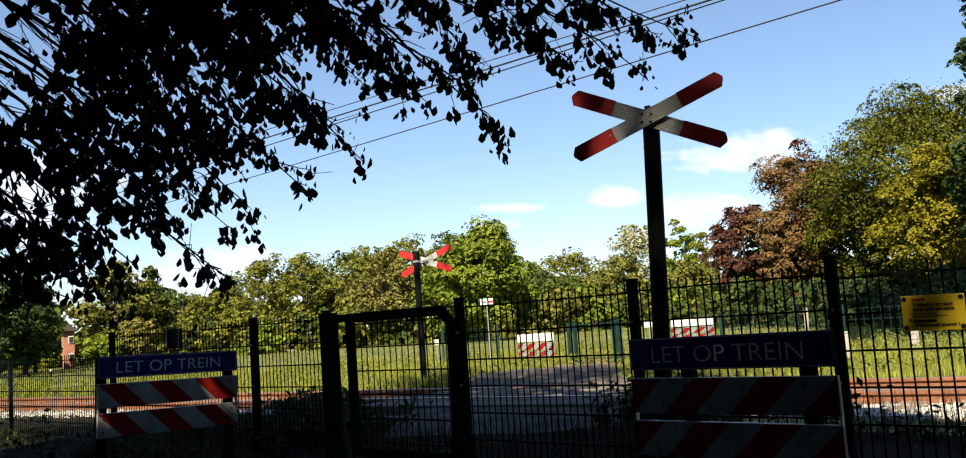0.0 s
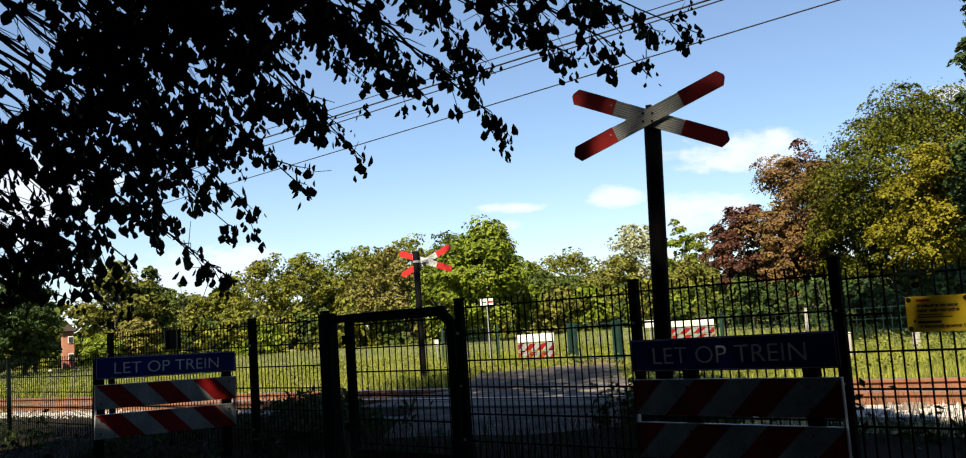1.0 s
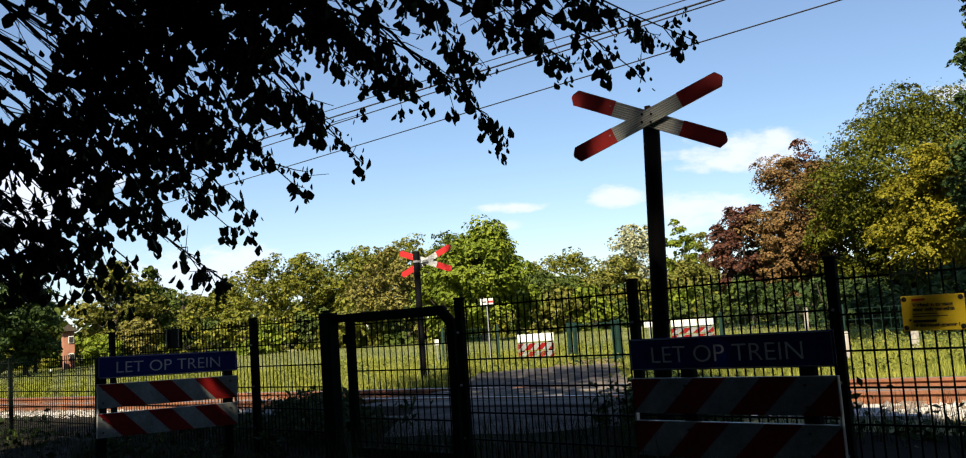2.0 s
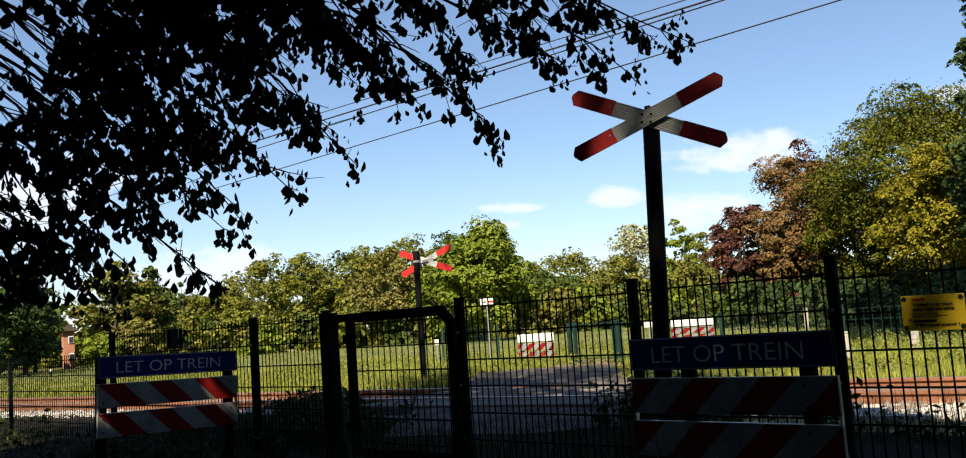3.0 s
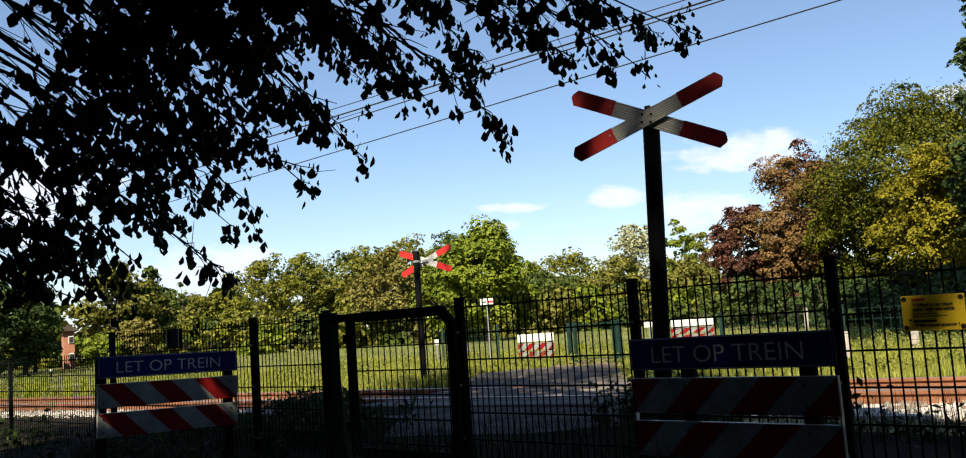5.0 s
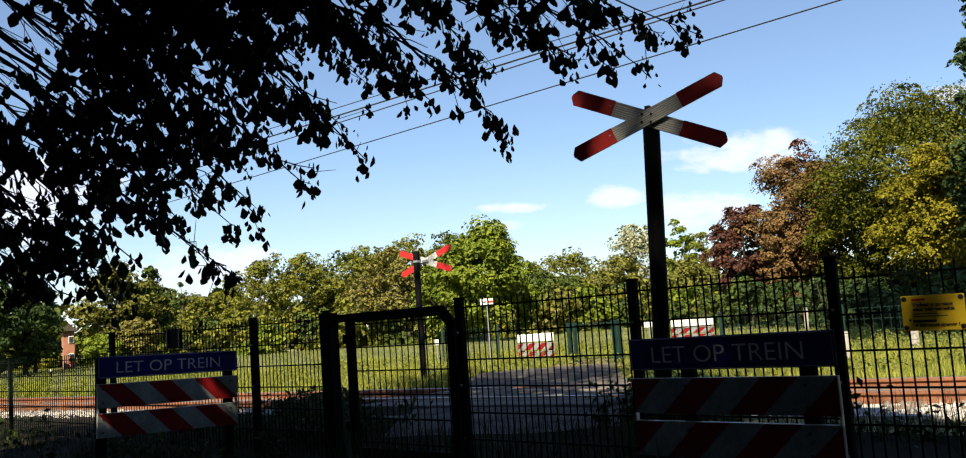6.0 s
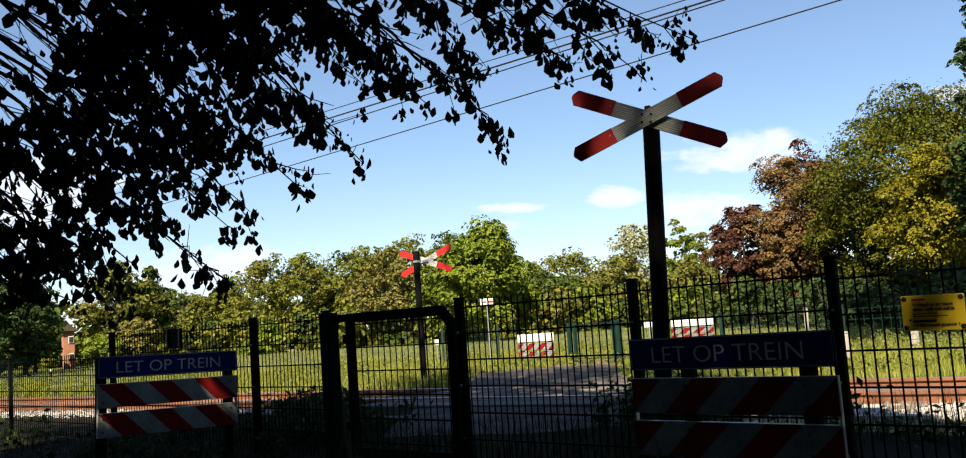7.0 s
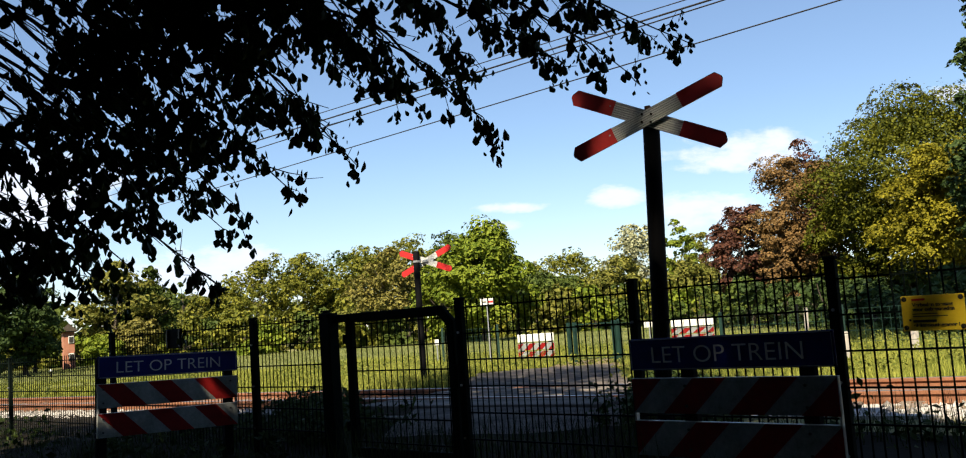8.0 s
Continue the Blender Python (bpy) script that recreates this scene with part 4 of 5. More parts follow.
def make_shade_trees():
    """Unseen trees and undergrowth, added to shade the fence and block skylight."""
    rng = np.random.default_rng(8)
    for k, (y0, h0) in enumerate(((-7.0, 8.5), (-13.0, 10.5), (-20.0, 12.0))):
        for i in range(8):
            x = -24 + i * 5.6 + 2.8 * (k % 2) + rng.uniform(-0.8, 0.8)
            y = y0 + rng.uniform(-1, 1) - min(0, x + 6) * 0.55 * (k == 0) - max(0, x - 4) * 0.5
            tree(x, y, h0 + rng.uniform(-1, 1), 4.8, "leaf_near", 500 + 10 * k + i, "tall unseen tree added behind the viewpoint for shade", lobes=46, per=90, base=0.1 if k == 0 else 0.02, size=0.72,
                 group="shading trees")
    # Unseen trees added at the sides, against skylight on the barriers.
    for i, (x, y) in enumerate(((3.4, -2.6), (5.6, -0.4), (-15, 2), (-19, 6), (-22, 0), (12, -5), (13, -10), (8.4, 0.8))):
        tree(x, y, (9 + i % 3) if i > 1 else 7.5, 3.6 if i > 1 else 2.5, "leaf_near", 560 + i, "tall unseen tree added beside the fence to block skylight", lobes=46, per=120, base=0.02, size=0.55, group="shading trees")
    # one unseen tall tree, its thin top added to filter sun onto the signs
    r4 = np.random.default_rng(40)
    old = empty("tree", pose(-5.9, -10.2, 0), "unseen tall thin-topped tree added behind the viewpoint to filter sun", "tree", "shading trees")
    bm = bmesh.new()
    limb(bm, (0, 0, -0.3), (0.2, 0, 22), 0.42, 0.08, r4, 0.01, 12, 10)
    for i in range(9):
        a = i * 2.4
        limb(bm, (0.1, 0, 15 + i * 0.6), (1.9 * math.cos(a), 1.9 * math.sin(a), 20 + 0.5 * i), 0.07, 0.015, r4, 0.05, 6, 5)
    part("trunk", bm, M["bark"], old)
    q = r4.normal(0, 1, (4500, 3))
    q *= (r4.uniform(0, 1, 4500) ** (1 / 3) / np.linalg.norm(q, axis=1))[:, None]
    v, f = leaf_quads(r4, q * np.array([2.6, 2.7, 2.4]) + np.array([0, 0, 22.0]), np.tile([0, 0, 1.0], (4500, 1)), 0.16)
    from_arrays("crown", v.tolist(), f.tolist(), M["leaf_near"], old)["kind"] = "stuff"
    # an unseen high-crowned tree, added beyond the railway to shade the dark shrubs
    tall = empty("tree", pose(8.6, 13.4, 0), "unseen high-crowned tree added beside the railway for shade", "tree", "shading trees")
    bm = bmesh.new()
    limb(bm, (0, 0, -0.3), (0.2, 0, 19), 0.36, 0.08, r4, 0.01, 12, 10)
    for i in range(9):
        a = i * 2.4
        limb(bm, (0.1, 0, 11 + i * 0.7), (3.2 * math.cos(a), 3.2 * math.sin(a), 14 + 0.7 * i), 0.09, 0.015, r4, 0.05, 6, 5)
    part("trunk", bm, M["bark"], tall)
    q = r4.normal(0, 1, (4200, 3))
    q *= (r4.uniform(0, 1, 4200) ** (1 / 3) / np.linalg.norm(q, axis=1))[:, None]
    v, f = leaf_quads(r4, q * np.array([4.6, 4.0, 5.6]) + np.array([-0.9, 0, 16.6]), np.tile([0, 0, 1.0], (4200, 1)), 0.3)
    from_arrays("crown", v.tolist(), f.tolist(), M["leaf_near"], tall)["kind"] = "stuff"
    # Unseen undergrowth added on both sides, against low skylight.
    r5 = np.random.default_rng(15)
    for i, (x, y) in enumerate(((-9.5, 7.0), (-10.5, 4.2), (-9.8, 1.6), (-11.0, -1.4), (-12.5, 8.0), (-13.5, 5.0), (-13.0, 1.5), (-14.0, -3.0), (-8.6, -3.6), (6.6, -1.8), (8.6, -3.4), (10.6, -2.4), (11.0, 0.2))):
        tree(x, y, r5.uniform(4.2, 5.4), 2.3, "leaf_near", 660 + i, "dense unseen undergrowth added beside the fence to block skylight", lobes=26, per=200, base=0.0, size=0.36, group="undergrowth", category="shrub", name="shrub")
    # Unseen hedge added behind the camera, to darken the fill light.
    rng = np.random.default_rng(9)
    for i in range(16):
        x = -20 + i * 2.5
        tree(x, -6.5 + rng.uniform(-1, 1) + 0.06 * abs(x), rng.uniform(3.4, 4.4), 2.1, "leaf_near", 600 + i, "dense unseen undergrowth added behind the viewpoint to block skylight", lobes=20, per=170, base=0.0,
             size=0.4, group="undergrowth", category="shrub", name="shrub")


# ---------- the overhanging tree, whose boughs sway ----------
BOUGHS = []
CROWN_SEED = 1


def leaf_shape(L):
    """One obovate leaf that hangs from its stalk: folded along the midrib, tip down."""
    w = L * 0.35
    v = [(0, 0, 0), (0, 0.004, -L * 0.45), (0, 0.0, -L), (-w * 0.6, -0.10 * L, -L * 0.28), (-w, -0.12 * L, -L * 0.62), (-w * 0.5, -0.05 * L, -L * 0.88),
         (w * 0.6, -0.10 * L, -L * 0.28), (w, -0.12 * L, -L * 0.62), (w * 0.5, -0.05 * L, -L * 0.88)]
    f = [(0, 3, 1), (3, 4, 1), (4, 5, 1), (5, 2, 1), (0, 1, 6), (6, 1, 7), (7, 1, 8), (8, 1, 2)]
    return np.array(v), np.array(f)


LEAF_V, LEAF_F = leaf_shape(0.076)


def make_overhang():
    rng = np.random.default_rng(12)
    t = empty("overhanging_tree", pose(-4.9, 4.6, 0), "dark leafy tree overhanging the fence, swaying in wind", "tree")
    bm = bmesh.new()
    limb(bm, (0, 0, -0.3), (0.15, 0.1, 5.5), 0.30, 0.19, rng, 0.02, 14, 8)
    limb(bm, (0.15, 0.1, 5.4), (0.5, 1.1, 13.0), 0.19, 0.05, rng, 0.03, 10, 7)
    limb(bm, (0.1, 0.1, 4.8), (-3.4, -3.4, 10.8), 0.12, 0.03, rng, 0.04, 8, 8)
    for e in ((2.6, 0.4, 3.2), (3.6, 0.1, 3.75), (2.0, 0.1, 3.2), (4.5, 0.0, 3.7), (1.6, -0.1, 2.6), (2.2, 0.7, 3.9), (4.6, 0.4, 3.9)):
        limb(bm, (0.05, 0, 2.4 + rng.uniform(0, 1.4)), e, 0.07, 0.022, rng, 0.05, 8, 7)
    part("trunk", bm, M["bark"], t)
    lm = bpy.data.meshes.new("leaf")
    lm.from_pydata(LEAF_V.tolist(), [], LEAF_F.tolist())
    lm.materials.append(M["leaf_near"])
    root = Vector((-4.9, 4.6, 0))
    # the unseen rest of its crown, overhead and behind, shaped to block sun and sky
    n = 165000
    x, y, z = rng.uniform(-7.5, 5.5, n), rng.uniform(-7, 9, n), rng.uniform(3.2, 6.8, n)
    s = (x - 1.95) * 0.678 + (y - 5.17) * 0.735
    top = (6.0 + 1.2 * np.exp(-((x + 3.0) / 2.8) ** 2) - s) / 0.80
    keep = (rng.uniform(0, 1, n) < np.clip((top - z) / 4.0, 0, 1)) & (z > 1.9 + 0.42 * np.maximum(y, 0)) & (s < -0.3) & ((x < 1.8) | ((y < 4.0) & (z < 5.2)))
    clump = np.array([noise.noise((a * 0.8, b * 0.8, c * 1.2)) for a, b, c in zip(x, y, z)])
    way = np.array(SUN_FROM)

    def outside(P, holes):
        """True for leaves that do not stand in a gap of the crown, through which a sunbeam falls on (x, y, z), r wide."""
        ok = np.ones(len(P), bool)
        for hx, hy, hz, hr in holes:
            rel = P - np.array([hx, hy, hz])
            ok &= np.linalg.norm(rel - (rel @ way)[:, None] * way, axis=1) > hr
        return ok
    # Holes cut in the unseen crown so that sun spots land on boards and signs.
    beams = ((-2.93, 8.86, 0.91, 0.18), (-3.01, 8.79, 0.65, 0.135), (-2.60, 9.17, 0.47, 0.12), (-3.48, 8.36, 0.38, 0.14), (1.325, 5.48, 0.78, 0.16))
    keep &= outside(np.stack([x, y, z], 1), beams + ((1.29, 6.76, 2.52, 0.8), (2.28, 4.80, 1.02, 0.34)))
    keep &= clump > -0.3
    p = np.stack([x, y, z], 1)[keep] - np.array(root)
    v, f = leaf_quads(rng, p, np.tile([0, 0, 1.0], (len(p), 1)), 0.19)
    V, Fc, off = [v], [f], len(v)
    # Two unseen high crown masses, added to throw dappled shade farther out.
    r3 = np.random.default_rng(CROWN_SEED)
    for cx, cy, cz, rr, rz, count in ((-4.3, 4.6, 12.0, 3.9, 4.4, 34), (-8.5, 1.0, 11.0, 4.0, 4.0, 30)):
        for i in range(count):
            q = r3.normal(0, 1, 3)
            q *= r3.uniform(0.2, 1.0) ** 0.5 / np.linalg.norm(q)
            m = 170
            pp = np.array([cx, cy, cz]) + q * np.array([rr, rr, rz]) + r3.normal(0, 0.62, (m, 3)) - np.array(root)
            pp = pp[outside(pp + np.array(root), beams)]
            v, f = leaf_quads(r3, pp, np.tile([0, 0, 1.0], (len(pp), 1)), 0.16)
            V.append(v), Fc.append(f + off)
            off += len(v)
    v, f = np.concatenate(V), np.concatenate(Fc)
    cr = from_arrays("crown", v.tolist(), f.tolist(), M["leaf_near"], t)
    cr["kind"] = "stuff"

    def bough(a, b, thick=1.0, dense=1.0, bare=0.12):
        a, b = Vector(a) - root, Vector(b) - root
        d = b - a
        L = d.length
        wood = bmesh.new()
        n = 10
        side = d.cross(Vector((0, 0, 1))).normalized()
        sag = rng.uniform(0.02, 0.09) * L
        wob = rng.normal(0, 0.03, (n + 1, 3)) * L * 0.3
        pts = []
        for i in range(n + 1):
            k = i / n
            p = d * k + Vector((0, 0, sag)) * math.sin(math.pi * k) + Vector(wob[i]) * math.sin(math.pi * k)
            pts.append(p)
        tube(pts, [0.013 * thick * (1 - i / n) + 0.0025 for i in range(n + 1)], 6, wood)
        spots = []

        def along(k):
            i = min(int(k * n), n - 1)
            return pts[i].lerp(pts[i + 1], k * n - i)

        count = int(L * 12.4 * dense)
        for i in range(count):
            k = rng.uniform(bare, 1.0)
            p = along(k)
            tl = rng.uniform(0.14, 0.56) * (1.08 - 0.80 * k)
            v = (d.normalized() * rng.uniform(0.3, 1.0) + side * rng.normal(0, 0.5) + Vector((0, 0, rng.uniform(-0.75, 0.35)))).normalized()
            q = p + v * tl + Vector((0, 0, -0.12 * tl))
            mid = p.lerp(q, 0.55) + Vector((0, 0, 0.05 * tl)) + Vector(rng.normal(0, 0.02, 3))
            tube([p, mid, q], [0.0036, 0.0026, 0.0016], 4, wood)
            if tl > 0.3 or rng.uniform() < 0.5:
                spots.append((mid, k))
            spots.append((q, k))
            if rng.uniform() < 0.5:
                w = mid + Vector(rng.normal(0, 0.075, 3))
                tube([mid, w], [0.002, 0.0012], 4, wood)
                if rng.uniform() < 0.7:
                    spots.append((w, k))
        # bare shoots, long and thin
        for i in range(int(L * 5)):
            k = rng.uniform(0.0, 0.85)
            p = along(k)
            v = (d.normalized() + side * rng.normal(0, 0.22) + Vector((0, 0, rng.uniform(-0.35, 0.30)))).normalized()
            tl = rng.uniform(0.3, 0.85) * (1.05 - k)
            q = p + v * tl
            m = p.lerp(q, 0.5) + Vector(rng.normal(0, 0.03 * tl, 3))
            tube([p, m, q], [0.0042, 0.0030, 0.0016], 4, wood)
        spots.append((pts[-1], 1.0))
        o = part("bough", wood, M["twig"], t)
        V, Fc, off, mats = [], [], 0, []
        for p, k in spots:
            whorl = rng.uniform(0.5, 1.2) * (1.15 - 0.45 * k ** 2)
            turn, fan = rng.uniform(0, 360), int(rng.integers(4, 9))
            for j in range(fan):
                m = Matrix.Translation(p + Vector(rng.normal(0, 0.02, 3))) @ pose(0, 0, 0, rng.uniform(-6, 44), rng.normal(0, 16), turn + 360 * j / fan + rng.normal(0, 14)) @ Matrix.Scale(whorl * rng.uniform(0.6, 1.2), 4)
                mats.append(m)
        rng.shuffle(mats)
        singles = mats[:10]
        for m in singles:
            piece("leaf", lm, o, Matrix(m))
        for m in mats[10:]:
            A = np.array(Matrix(m))
            V.append(LEAF_V @ A[:3, :3].T + A[:3, 3])
            Fc.append(LEAF_F + off)
            off += len(LEAF_V)
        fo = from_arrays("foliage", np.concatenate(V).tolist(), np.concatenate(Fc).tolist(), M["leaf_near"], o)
        fo["kind"] = "stuff"
        BOUGHS.append((o, a, L))

    bough((-1.46, 4.70, 3.41), (1.09, 4.38, 2.42), dense=0.55, bare=0.3)
    bough((-0.78, 4.52, 3.18), (0.76, 4.21, 2.24), dense=0.85)
    bough((-1.05, 4.61, 3.24), (0.49, 4.49, 2.39))
    bough((-1.05, 4.33, 3.05), (0.08, 4.22, 2.05), dense=0.8)
    bough((-1.48, 4.72, 3.12), (0.00, 4.60, 2.28))
    bough((-1.61, 4.63, 3.09), (-0.22, 4.41, 2.19))
    bough((-1.92, 4.62, 3.17), (-0.54, 4.34, 1.91))
    bough((-2.17, 4.82, 3.21), (-0.68, 4.72, 2.15))
    bough((-2.41, 4.62, 3.14), (-0.81, 4.25, 1.78), bare=0.27)
    bough((-2.66, 4.72, 3.13), (-1.11, 4.46, 1.68), bare=0.27)
    bough((-2.91, 4.93, 3.09), (-1.33, 4.85, 1.71), bare=0.27)
    bough((-2.87, 4.75, 2.82), (-1.52, 4.56, 1.72), dense=0.9, bare=0.27)
    bough((-2.88, 4.59, 2.42), (-1.18, 4.19, 1.40), dense=1.2, bare=0.27)
    bough((-2.95, 4.72, 2.19), (-1.83, 4.49, 1.43), bare=0.27)
    bough((-2.90, 4.63, 2.01), (-2.05, 4.39, 1.40))
    bough((-3.17, 5.07, 2.73), (-1.82, 4.94, 2.00), dense=0.7, bare=0.27)
    bough((-2.68, 5.17, 3.72), (-1.19, 5.07, 2.63), bare=0.27)
    bough((-2.15, 5.17, 3.68), (-0.70, 5.06, 2.74))
    bough((-1.15, 5.08, 3.57), (0.13, 4.96, 2.75))
    bough((-0.16, 4.99, 3.45), (0.78, 4.78, 2.58))
    bough((0.00, 4.81, 3.25), (0.92, 4.68, 2.54))
    bough((-2.80, 4.64, 2.98), (-2.12, 4.37, 1.63))
    bough((-2.29, 4.80, 3.41), (-1.38, 4.61, 2.23))
    bough((-1.92, 4.79, 3.49), (-1.06, 4.67, 2.71), dense=1.1)
    bough((-1.75, 4.69, 3.43), (-1.15, 4.60, 2.37), dense=1.4)
    bough((-1.50, 4.80, 3.36), (-0.84, 4.61, 2.28), dense=0.6)
    bough((-2.10, 4.90, 3.41), (-1.29, 4.78, 2.59), dense=1.4)
    bough((-2.78, 4.41, 3.28), (-1.32, 4.35, 1.84), dense=0.35, bare=0.27)
    bough((-2.86, 4.52, 3.14), (-1.56, 4.46, 1.78), dense=0.2, bare=0.27)
    bough((-2.93, 4.64, 2.96), (-1.43, 4.44, 1.95), dense=0.2, bare=0.27)
    bough((-2.83, 4.69, 3.51), (-1.20, 4.52, 2.13), dense=0.35, bare=0.27)
    bough((-2.88, 4.60, 2.33), (-1.93, 4.38, 1.52), bare=0.27)
    bough((-2.88, 4.64, 1.92), (-2.23, 4.39, 1.40))
    bough((-1.93, 4.89, 3.43), (-0.94, 4.61, 2.26))
    bough((-2.94, 4.75, 2.83), (-1.90, 4.54, 1.91), dense=0.7, bare=0.27)
    bough((-1.69, 4.99, 3.53), (-0.40, 4.78, 2.56))
    bough((-0.65, 4.99, 3.49), (0.38, 4.78, 2.57))
    bough((-2.88, 5.00, 3.40), (-1.22, 4.73, 1.96), dense=0.9, bare=0.27)
    bough((-3.03, 4.85, 2.66), (-2.20, 4.60, 1.87), dense=0.5)
    bough((-2.94, 4.75, 2.23), (-2.19, 4.50, 1.58), dense=0.5)
    bough((-2.75, 4.55, 2.30), (-1.64, 4.30, 1.51), dense=0.5, bare=0.27)
    bough((-2.84, 5.05, 2.91), (-1.71, 4.80, 1.86), dense=0.5, bare=0.27)
    bough((-2.46, 5.15, 3.51), (-1.56, 4.90, 2.57), dense=1.2)
    bough((-1.46, 5.05, 3.50), (-0.67, 4.80, 2.51))
    bough((-0.67, 5.15, 3.49), (-0.01, 4.90, 2.56))
    bough((-2.20, 5.05, 3.55), (-1.68, 4.80, 2.32), dense=1.1)
    bough((-1.79, 4.80, 3.10), (-1.36, 4.60, 2.14), dense=0.9)
    bough((-1.64, 4.90, 3.06), (-1.17, 4.70, 2.11), dense=0.8)
    bough((-2.01, 4.80, 2.78), (-1.63, 4.60, 2.08), dense=0.8)


def make_grass():
    rng = np.random.default_rng(21)

    def field(name, x, y, h, w, mat, label):
        n = len(x)
        a = rng.uniform(0, 2 * math.pi, n)
        ca, sa = np.cos(a) * w, np.sin(a) * w
        lean = rng.normal(0, 0.32, (n, 2)) * h[:, None]
        z0 = np.full(n, -0.05)
        v = np.stack([np.stack([x - ca, y - sa, z0], 1), np.stack([x + ca, y + sa, z0], 1), np.stack([x + lean[:, 0], y + lean[:, 1], h], 1)], 1)
        f = np.arange(n * 3).reshape(-1, 3)
        tagged(from_arrays(name, v.reshape(-1, 3).tolist(), f.tolist(), M[mat]), label, "grass", kind="stuff")

    def off_road(x, y):
        c = 0.1 + ROAD_DIR.x * (y - 8)
        return (np.abs(x - c) > 1.38) | (y > 19.7)

    def track_off(x, y):
        return (x - RAIL_AT.x) * CROSSWISE.x + (y - RAIL_AT.y) * CROSSWISE.y
    n = 170000
    y = 12 + 19.5 * rng.uniform(0, 1, n) ** 1.2
    x = rng.uniform(-0.62, 0.62, n) * y
    keep = (track_off(x, y) > 1.9) & off_road(x, y) & ~((np.abs(x - 1.75 - 0.22 * (y - 19.2)) < 0.8) & (y < 22.6))
    x, y = x[keep], y[keep]
    lush = np.array([noise.noise((a * 0.35, b * 0.2, 2)) for a, b in zip(x, y)])
    field("meadow_grass", x, y, rng.uniform(0.05, 0.20, len(x)) * (1 + 0.9 * lush), 0.003 + 0.0005 * y, "grass_lit", "tall sunlit meadow grass")

    n = 90000
    y = rng.uniform(30.5, 58, n)
    x = rng.uniform(-0.62, 0.62, n) * y
    field("crop_grass", x, y, rng.uniform(0.06, 0.17, n), 0.004 + 0.00045 * y, "crop_blade", "young pale green crop in the field")

    def weeds(name, n, x0, x1, y0, y1, lo, hi, size, mat, label, tall, seed, per=14):
        r2 = np.random.default_rng(seed)
        y = r2.uniform(y0, y1, n)
        x = r2.uniform(x0, x1, n) * (y if name == "meadow_weeds" else 1)
        u = track_off(x, y)
        k = (u > lo) & (u < hi) & off_road(x, y) & ((x > -4.2) | (np.abs(u) > 3.7))
        clump = np.array([noise.noise((a * 0.5, b * 0.4, 8)) for a, b in zip(x, y)])
        k &= clump > -0.05
        c = np.stack([x[k], y[k], np.zeros(k.sum())], 1)
        hgt = tall * (0.4 + r2.uniform(0, 1, len(c))) * (1 + clump[k])
        p = np.repeat(c, per, 0) + r2.normal(0, 1, (len(c) * per, 3)) * np.repeat(hgt, per)[:, None] * np.array([0.45, 0.45, 0.0])
        p[:, 2] = r2.uniform(0, 1, len(p)) * np.repeat(hgt, per)
        v, f = leaf_quads(r2, p, np.tile([0, -0.3, 0.8], (len(p), 1)), size, 1.9)
        tagged(from_arrays(name, v.tolist(), f.tolist(), M[mat]), label, "weeds", kind="stuff")
    weeds("meadow_weeds", 3200, -0.6, 0.6, 13, 31, 2.0, 99, 0.036, "weed_lit", "leafy weeds and herbs among the meadow grass", 0.20, 31, per=22)
    weeds("fence_weeds", 1500, -13, 7, 5.5, 18, -7.5, -2.5, 0.045, "grass_shade_dark", "leafy weeds along the fence, darkened for shade", 0.20, 32)
    # rank weeds on both verges of the road, just beyond the fence
    for k, (cx, cy, sx_, sy_, cnt) in enumerate(((1.75, 9.2, 0.28, 0.8, 90), (2.15, 11.0, 0.28, 0.8, 80), (-1.9, 10.6, 0.28, 0.8, 70), (-2.45, 12.6, 0.28, 0.8, 60))):
        r6 = np.random.default_rng(90 + k)
        c = np.stack([r6.normal(cx, sx_, cnt), r6.normal(cy, sy_, cnt), np.zeros(cnt)], 1)
        hgt = r6.uniform(0.10, 0.40, cnt)
        p = np.repeat(c, 40, 0) + r6.normal(0, 1, (cnt * 40, 3)) * np.repeat(hgt, 40)[:, None] * np.array([0.28, 0.28, 0.0])
        p[:, 2] = r6.uniform(0, 1, len(p)) ** 0.8 * np.repeat(hgt, 40)
        v, f = leaf_quads(r6, p, np.tile([0, -0.3, 0.8], (len(p), 1)), 0.04, 2.2)
        tagged(from_arrays("verge_weeds", v.tolist(), f.tolist(), M["grass_shade_dark"]), "tall nettles and weeds beside the road, darkened for shade", "weeds", kind="stuff")
    n = 60000
    x, y = rng.uniform(-14, 7, n), rng.uniform(4.5, 20, n)
    u = track_off(x, y)
    keep = (u < -2.45) & (u > -9) & (off_road(x, y) | (y < 9.0)) & ((x > -4.2) | (u < -3.7))
    x, y = x[keep], y[keep]
    lush = np.array([noise.noise((a * 0.7, b * 0.7, 5)) for a, b in zip(x, y)])
    k = lush > -0.25
    x, y, lush = x[k], y[k], lush[k]
    field("verge_grass", x, y, rng.uniform(0.08, 0.34, len(x)) * (1 + 0.9 * lush), np.full(len(x), 0.005), "grass_shade_dark", "grass and weeds along the fence, shade in their colour")


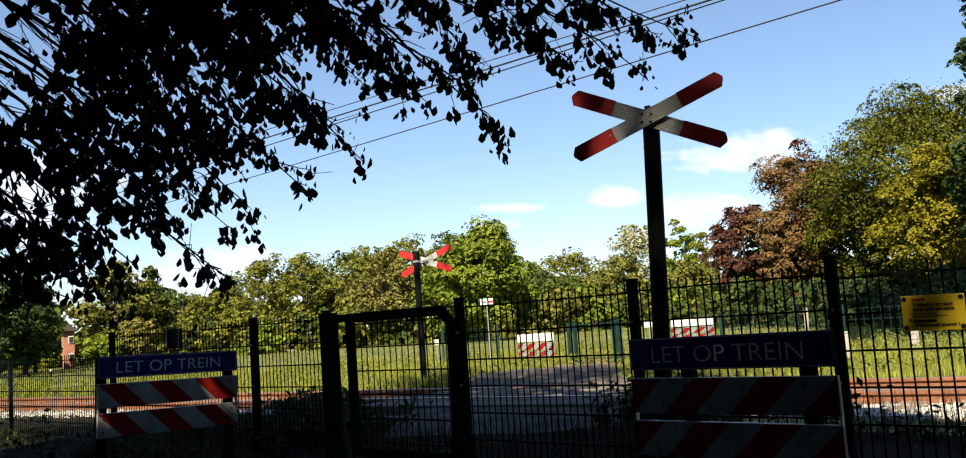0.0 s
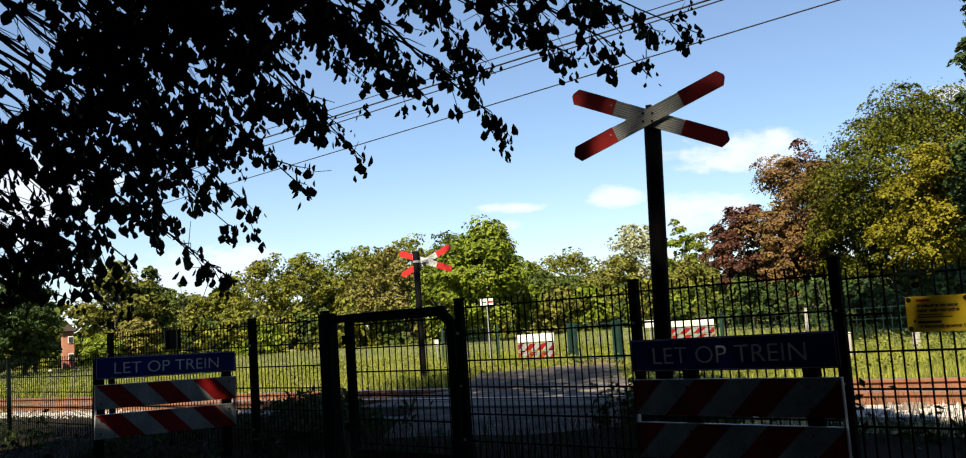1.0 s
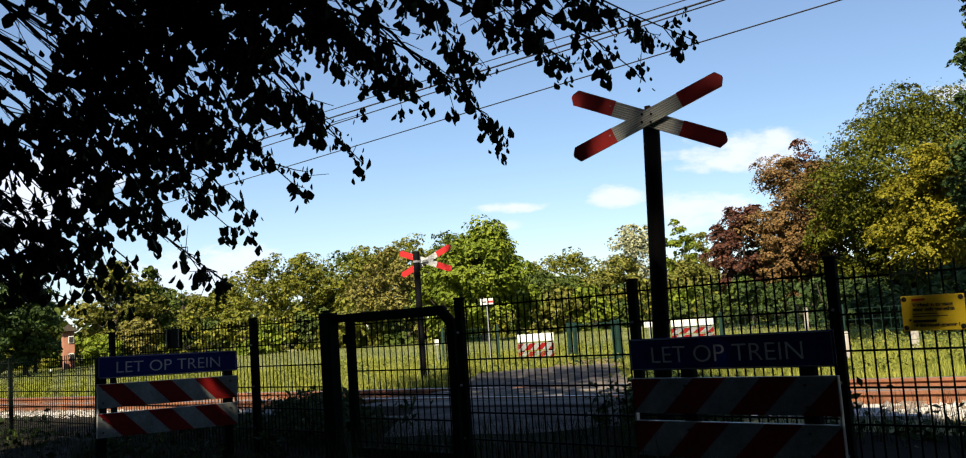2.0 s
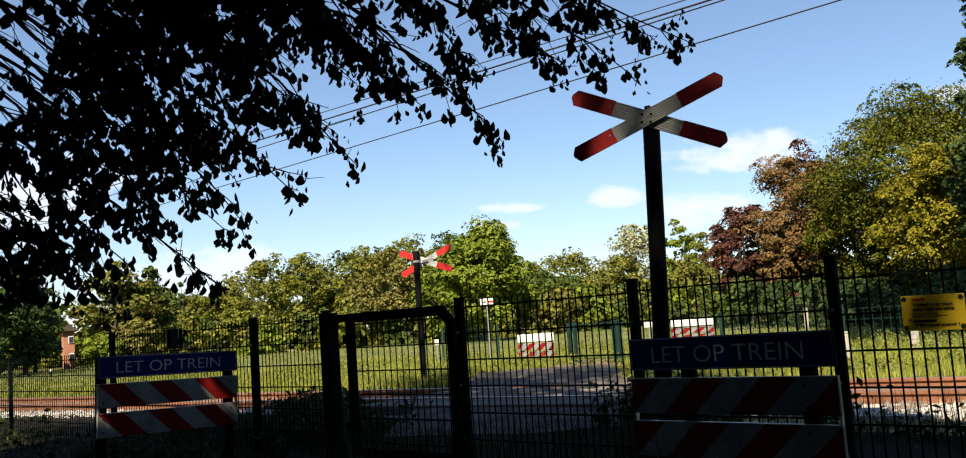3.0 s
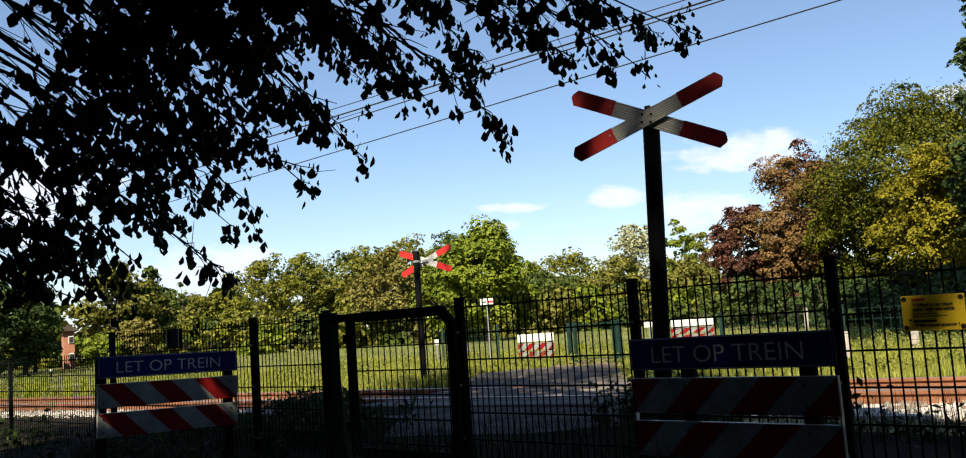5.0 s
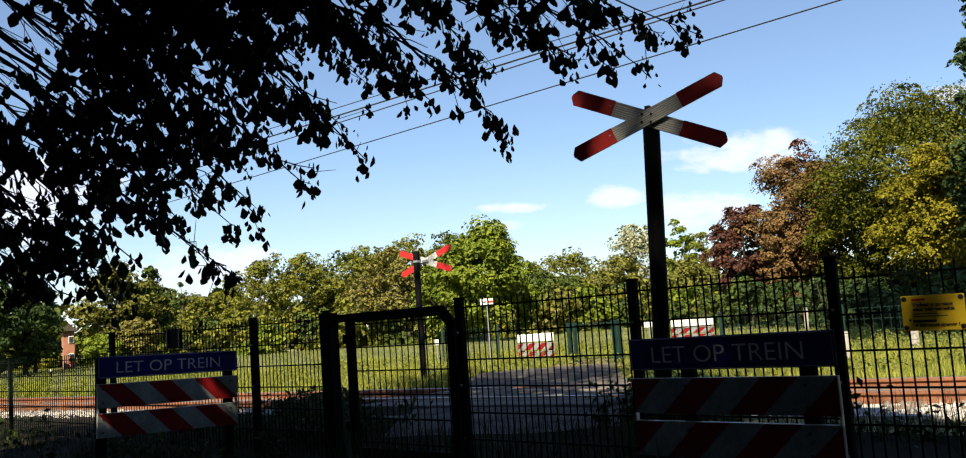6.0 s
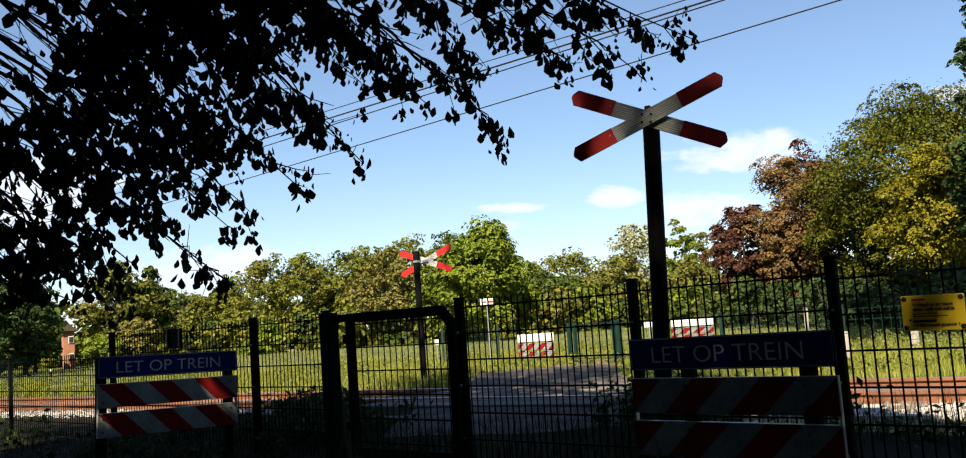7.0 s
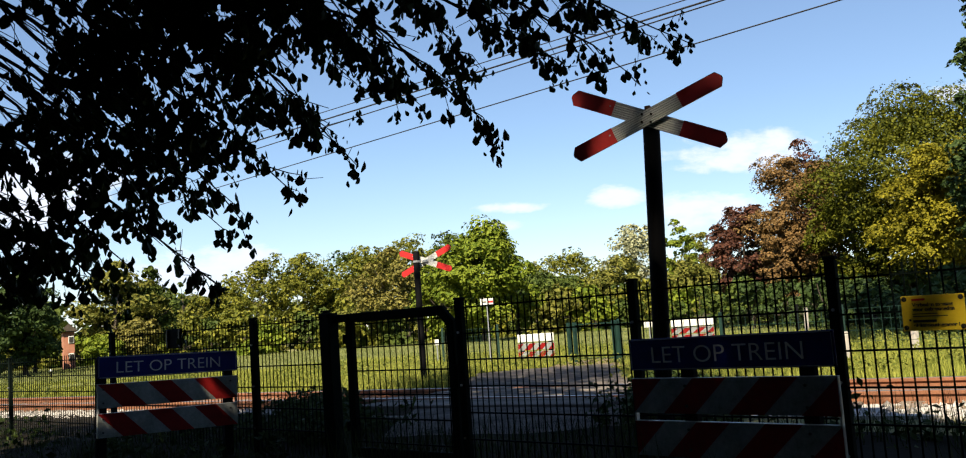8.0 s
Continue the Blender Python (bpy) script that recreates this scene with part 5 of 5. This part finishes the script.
SWAY = ((0.0, 0.0), (0.25, 0.25), (0.5, 0.45), (0.75, 0.35), (1.0, 0.25), (1.25, 0.1), (1.5, 0.0), (1.8, -0.15), (2.1, -0.4), (2.4, -0.7), (2.7, -0.95), (3.0, -0.9), (3.25, -0.6), (3.5, -0.3),
        (3.75, -0.1), (4.0, 0.05), (4.25, 0.4), (4.5, 0.6), (4.75, 0.55), (5.0, 0.35), (5.25, 0.3), (5.5, 0.4), (5.75, 0.5), (6.0, 0.45), (6.25, 0.3), (6.5, 0.2), (6.75, 0.0), (7.0, -0.25), (7.25, -0.8), (7.5, -1.2),
        (7.75, -1.05), (8.0, -0.95))


def motions():
    for i, (o, a, L) in enumerate(BOUGHS):
        amp = 0.85 + 0.3 * ((i * 7) % 5) / 4
        ph = i * 1.7
        rows = []
        for t, s in SWAY:
            f = 0.16 * math.sin(5.2 * t + ph) + 0.10 * math.sin(8.7 * t + 2.1 * ph)
            rows.append((t, pose(a.x + 0.022 * s * amp, a.y + 0.01 * f, a.z, 0.5 * f, -0.75 * (s * amp + f), 0.9 * f)))
        walk(o, rows)


make_ground()
make_road()
make_track()
make_fence()
make_yellow_sign()
make_signs()
make_far_things()
overhead_wires()
make_far_trees()
make_shade_trees()
make_overhang()
make_grass()
motions()
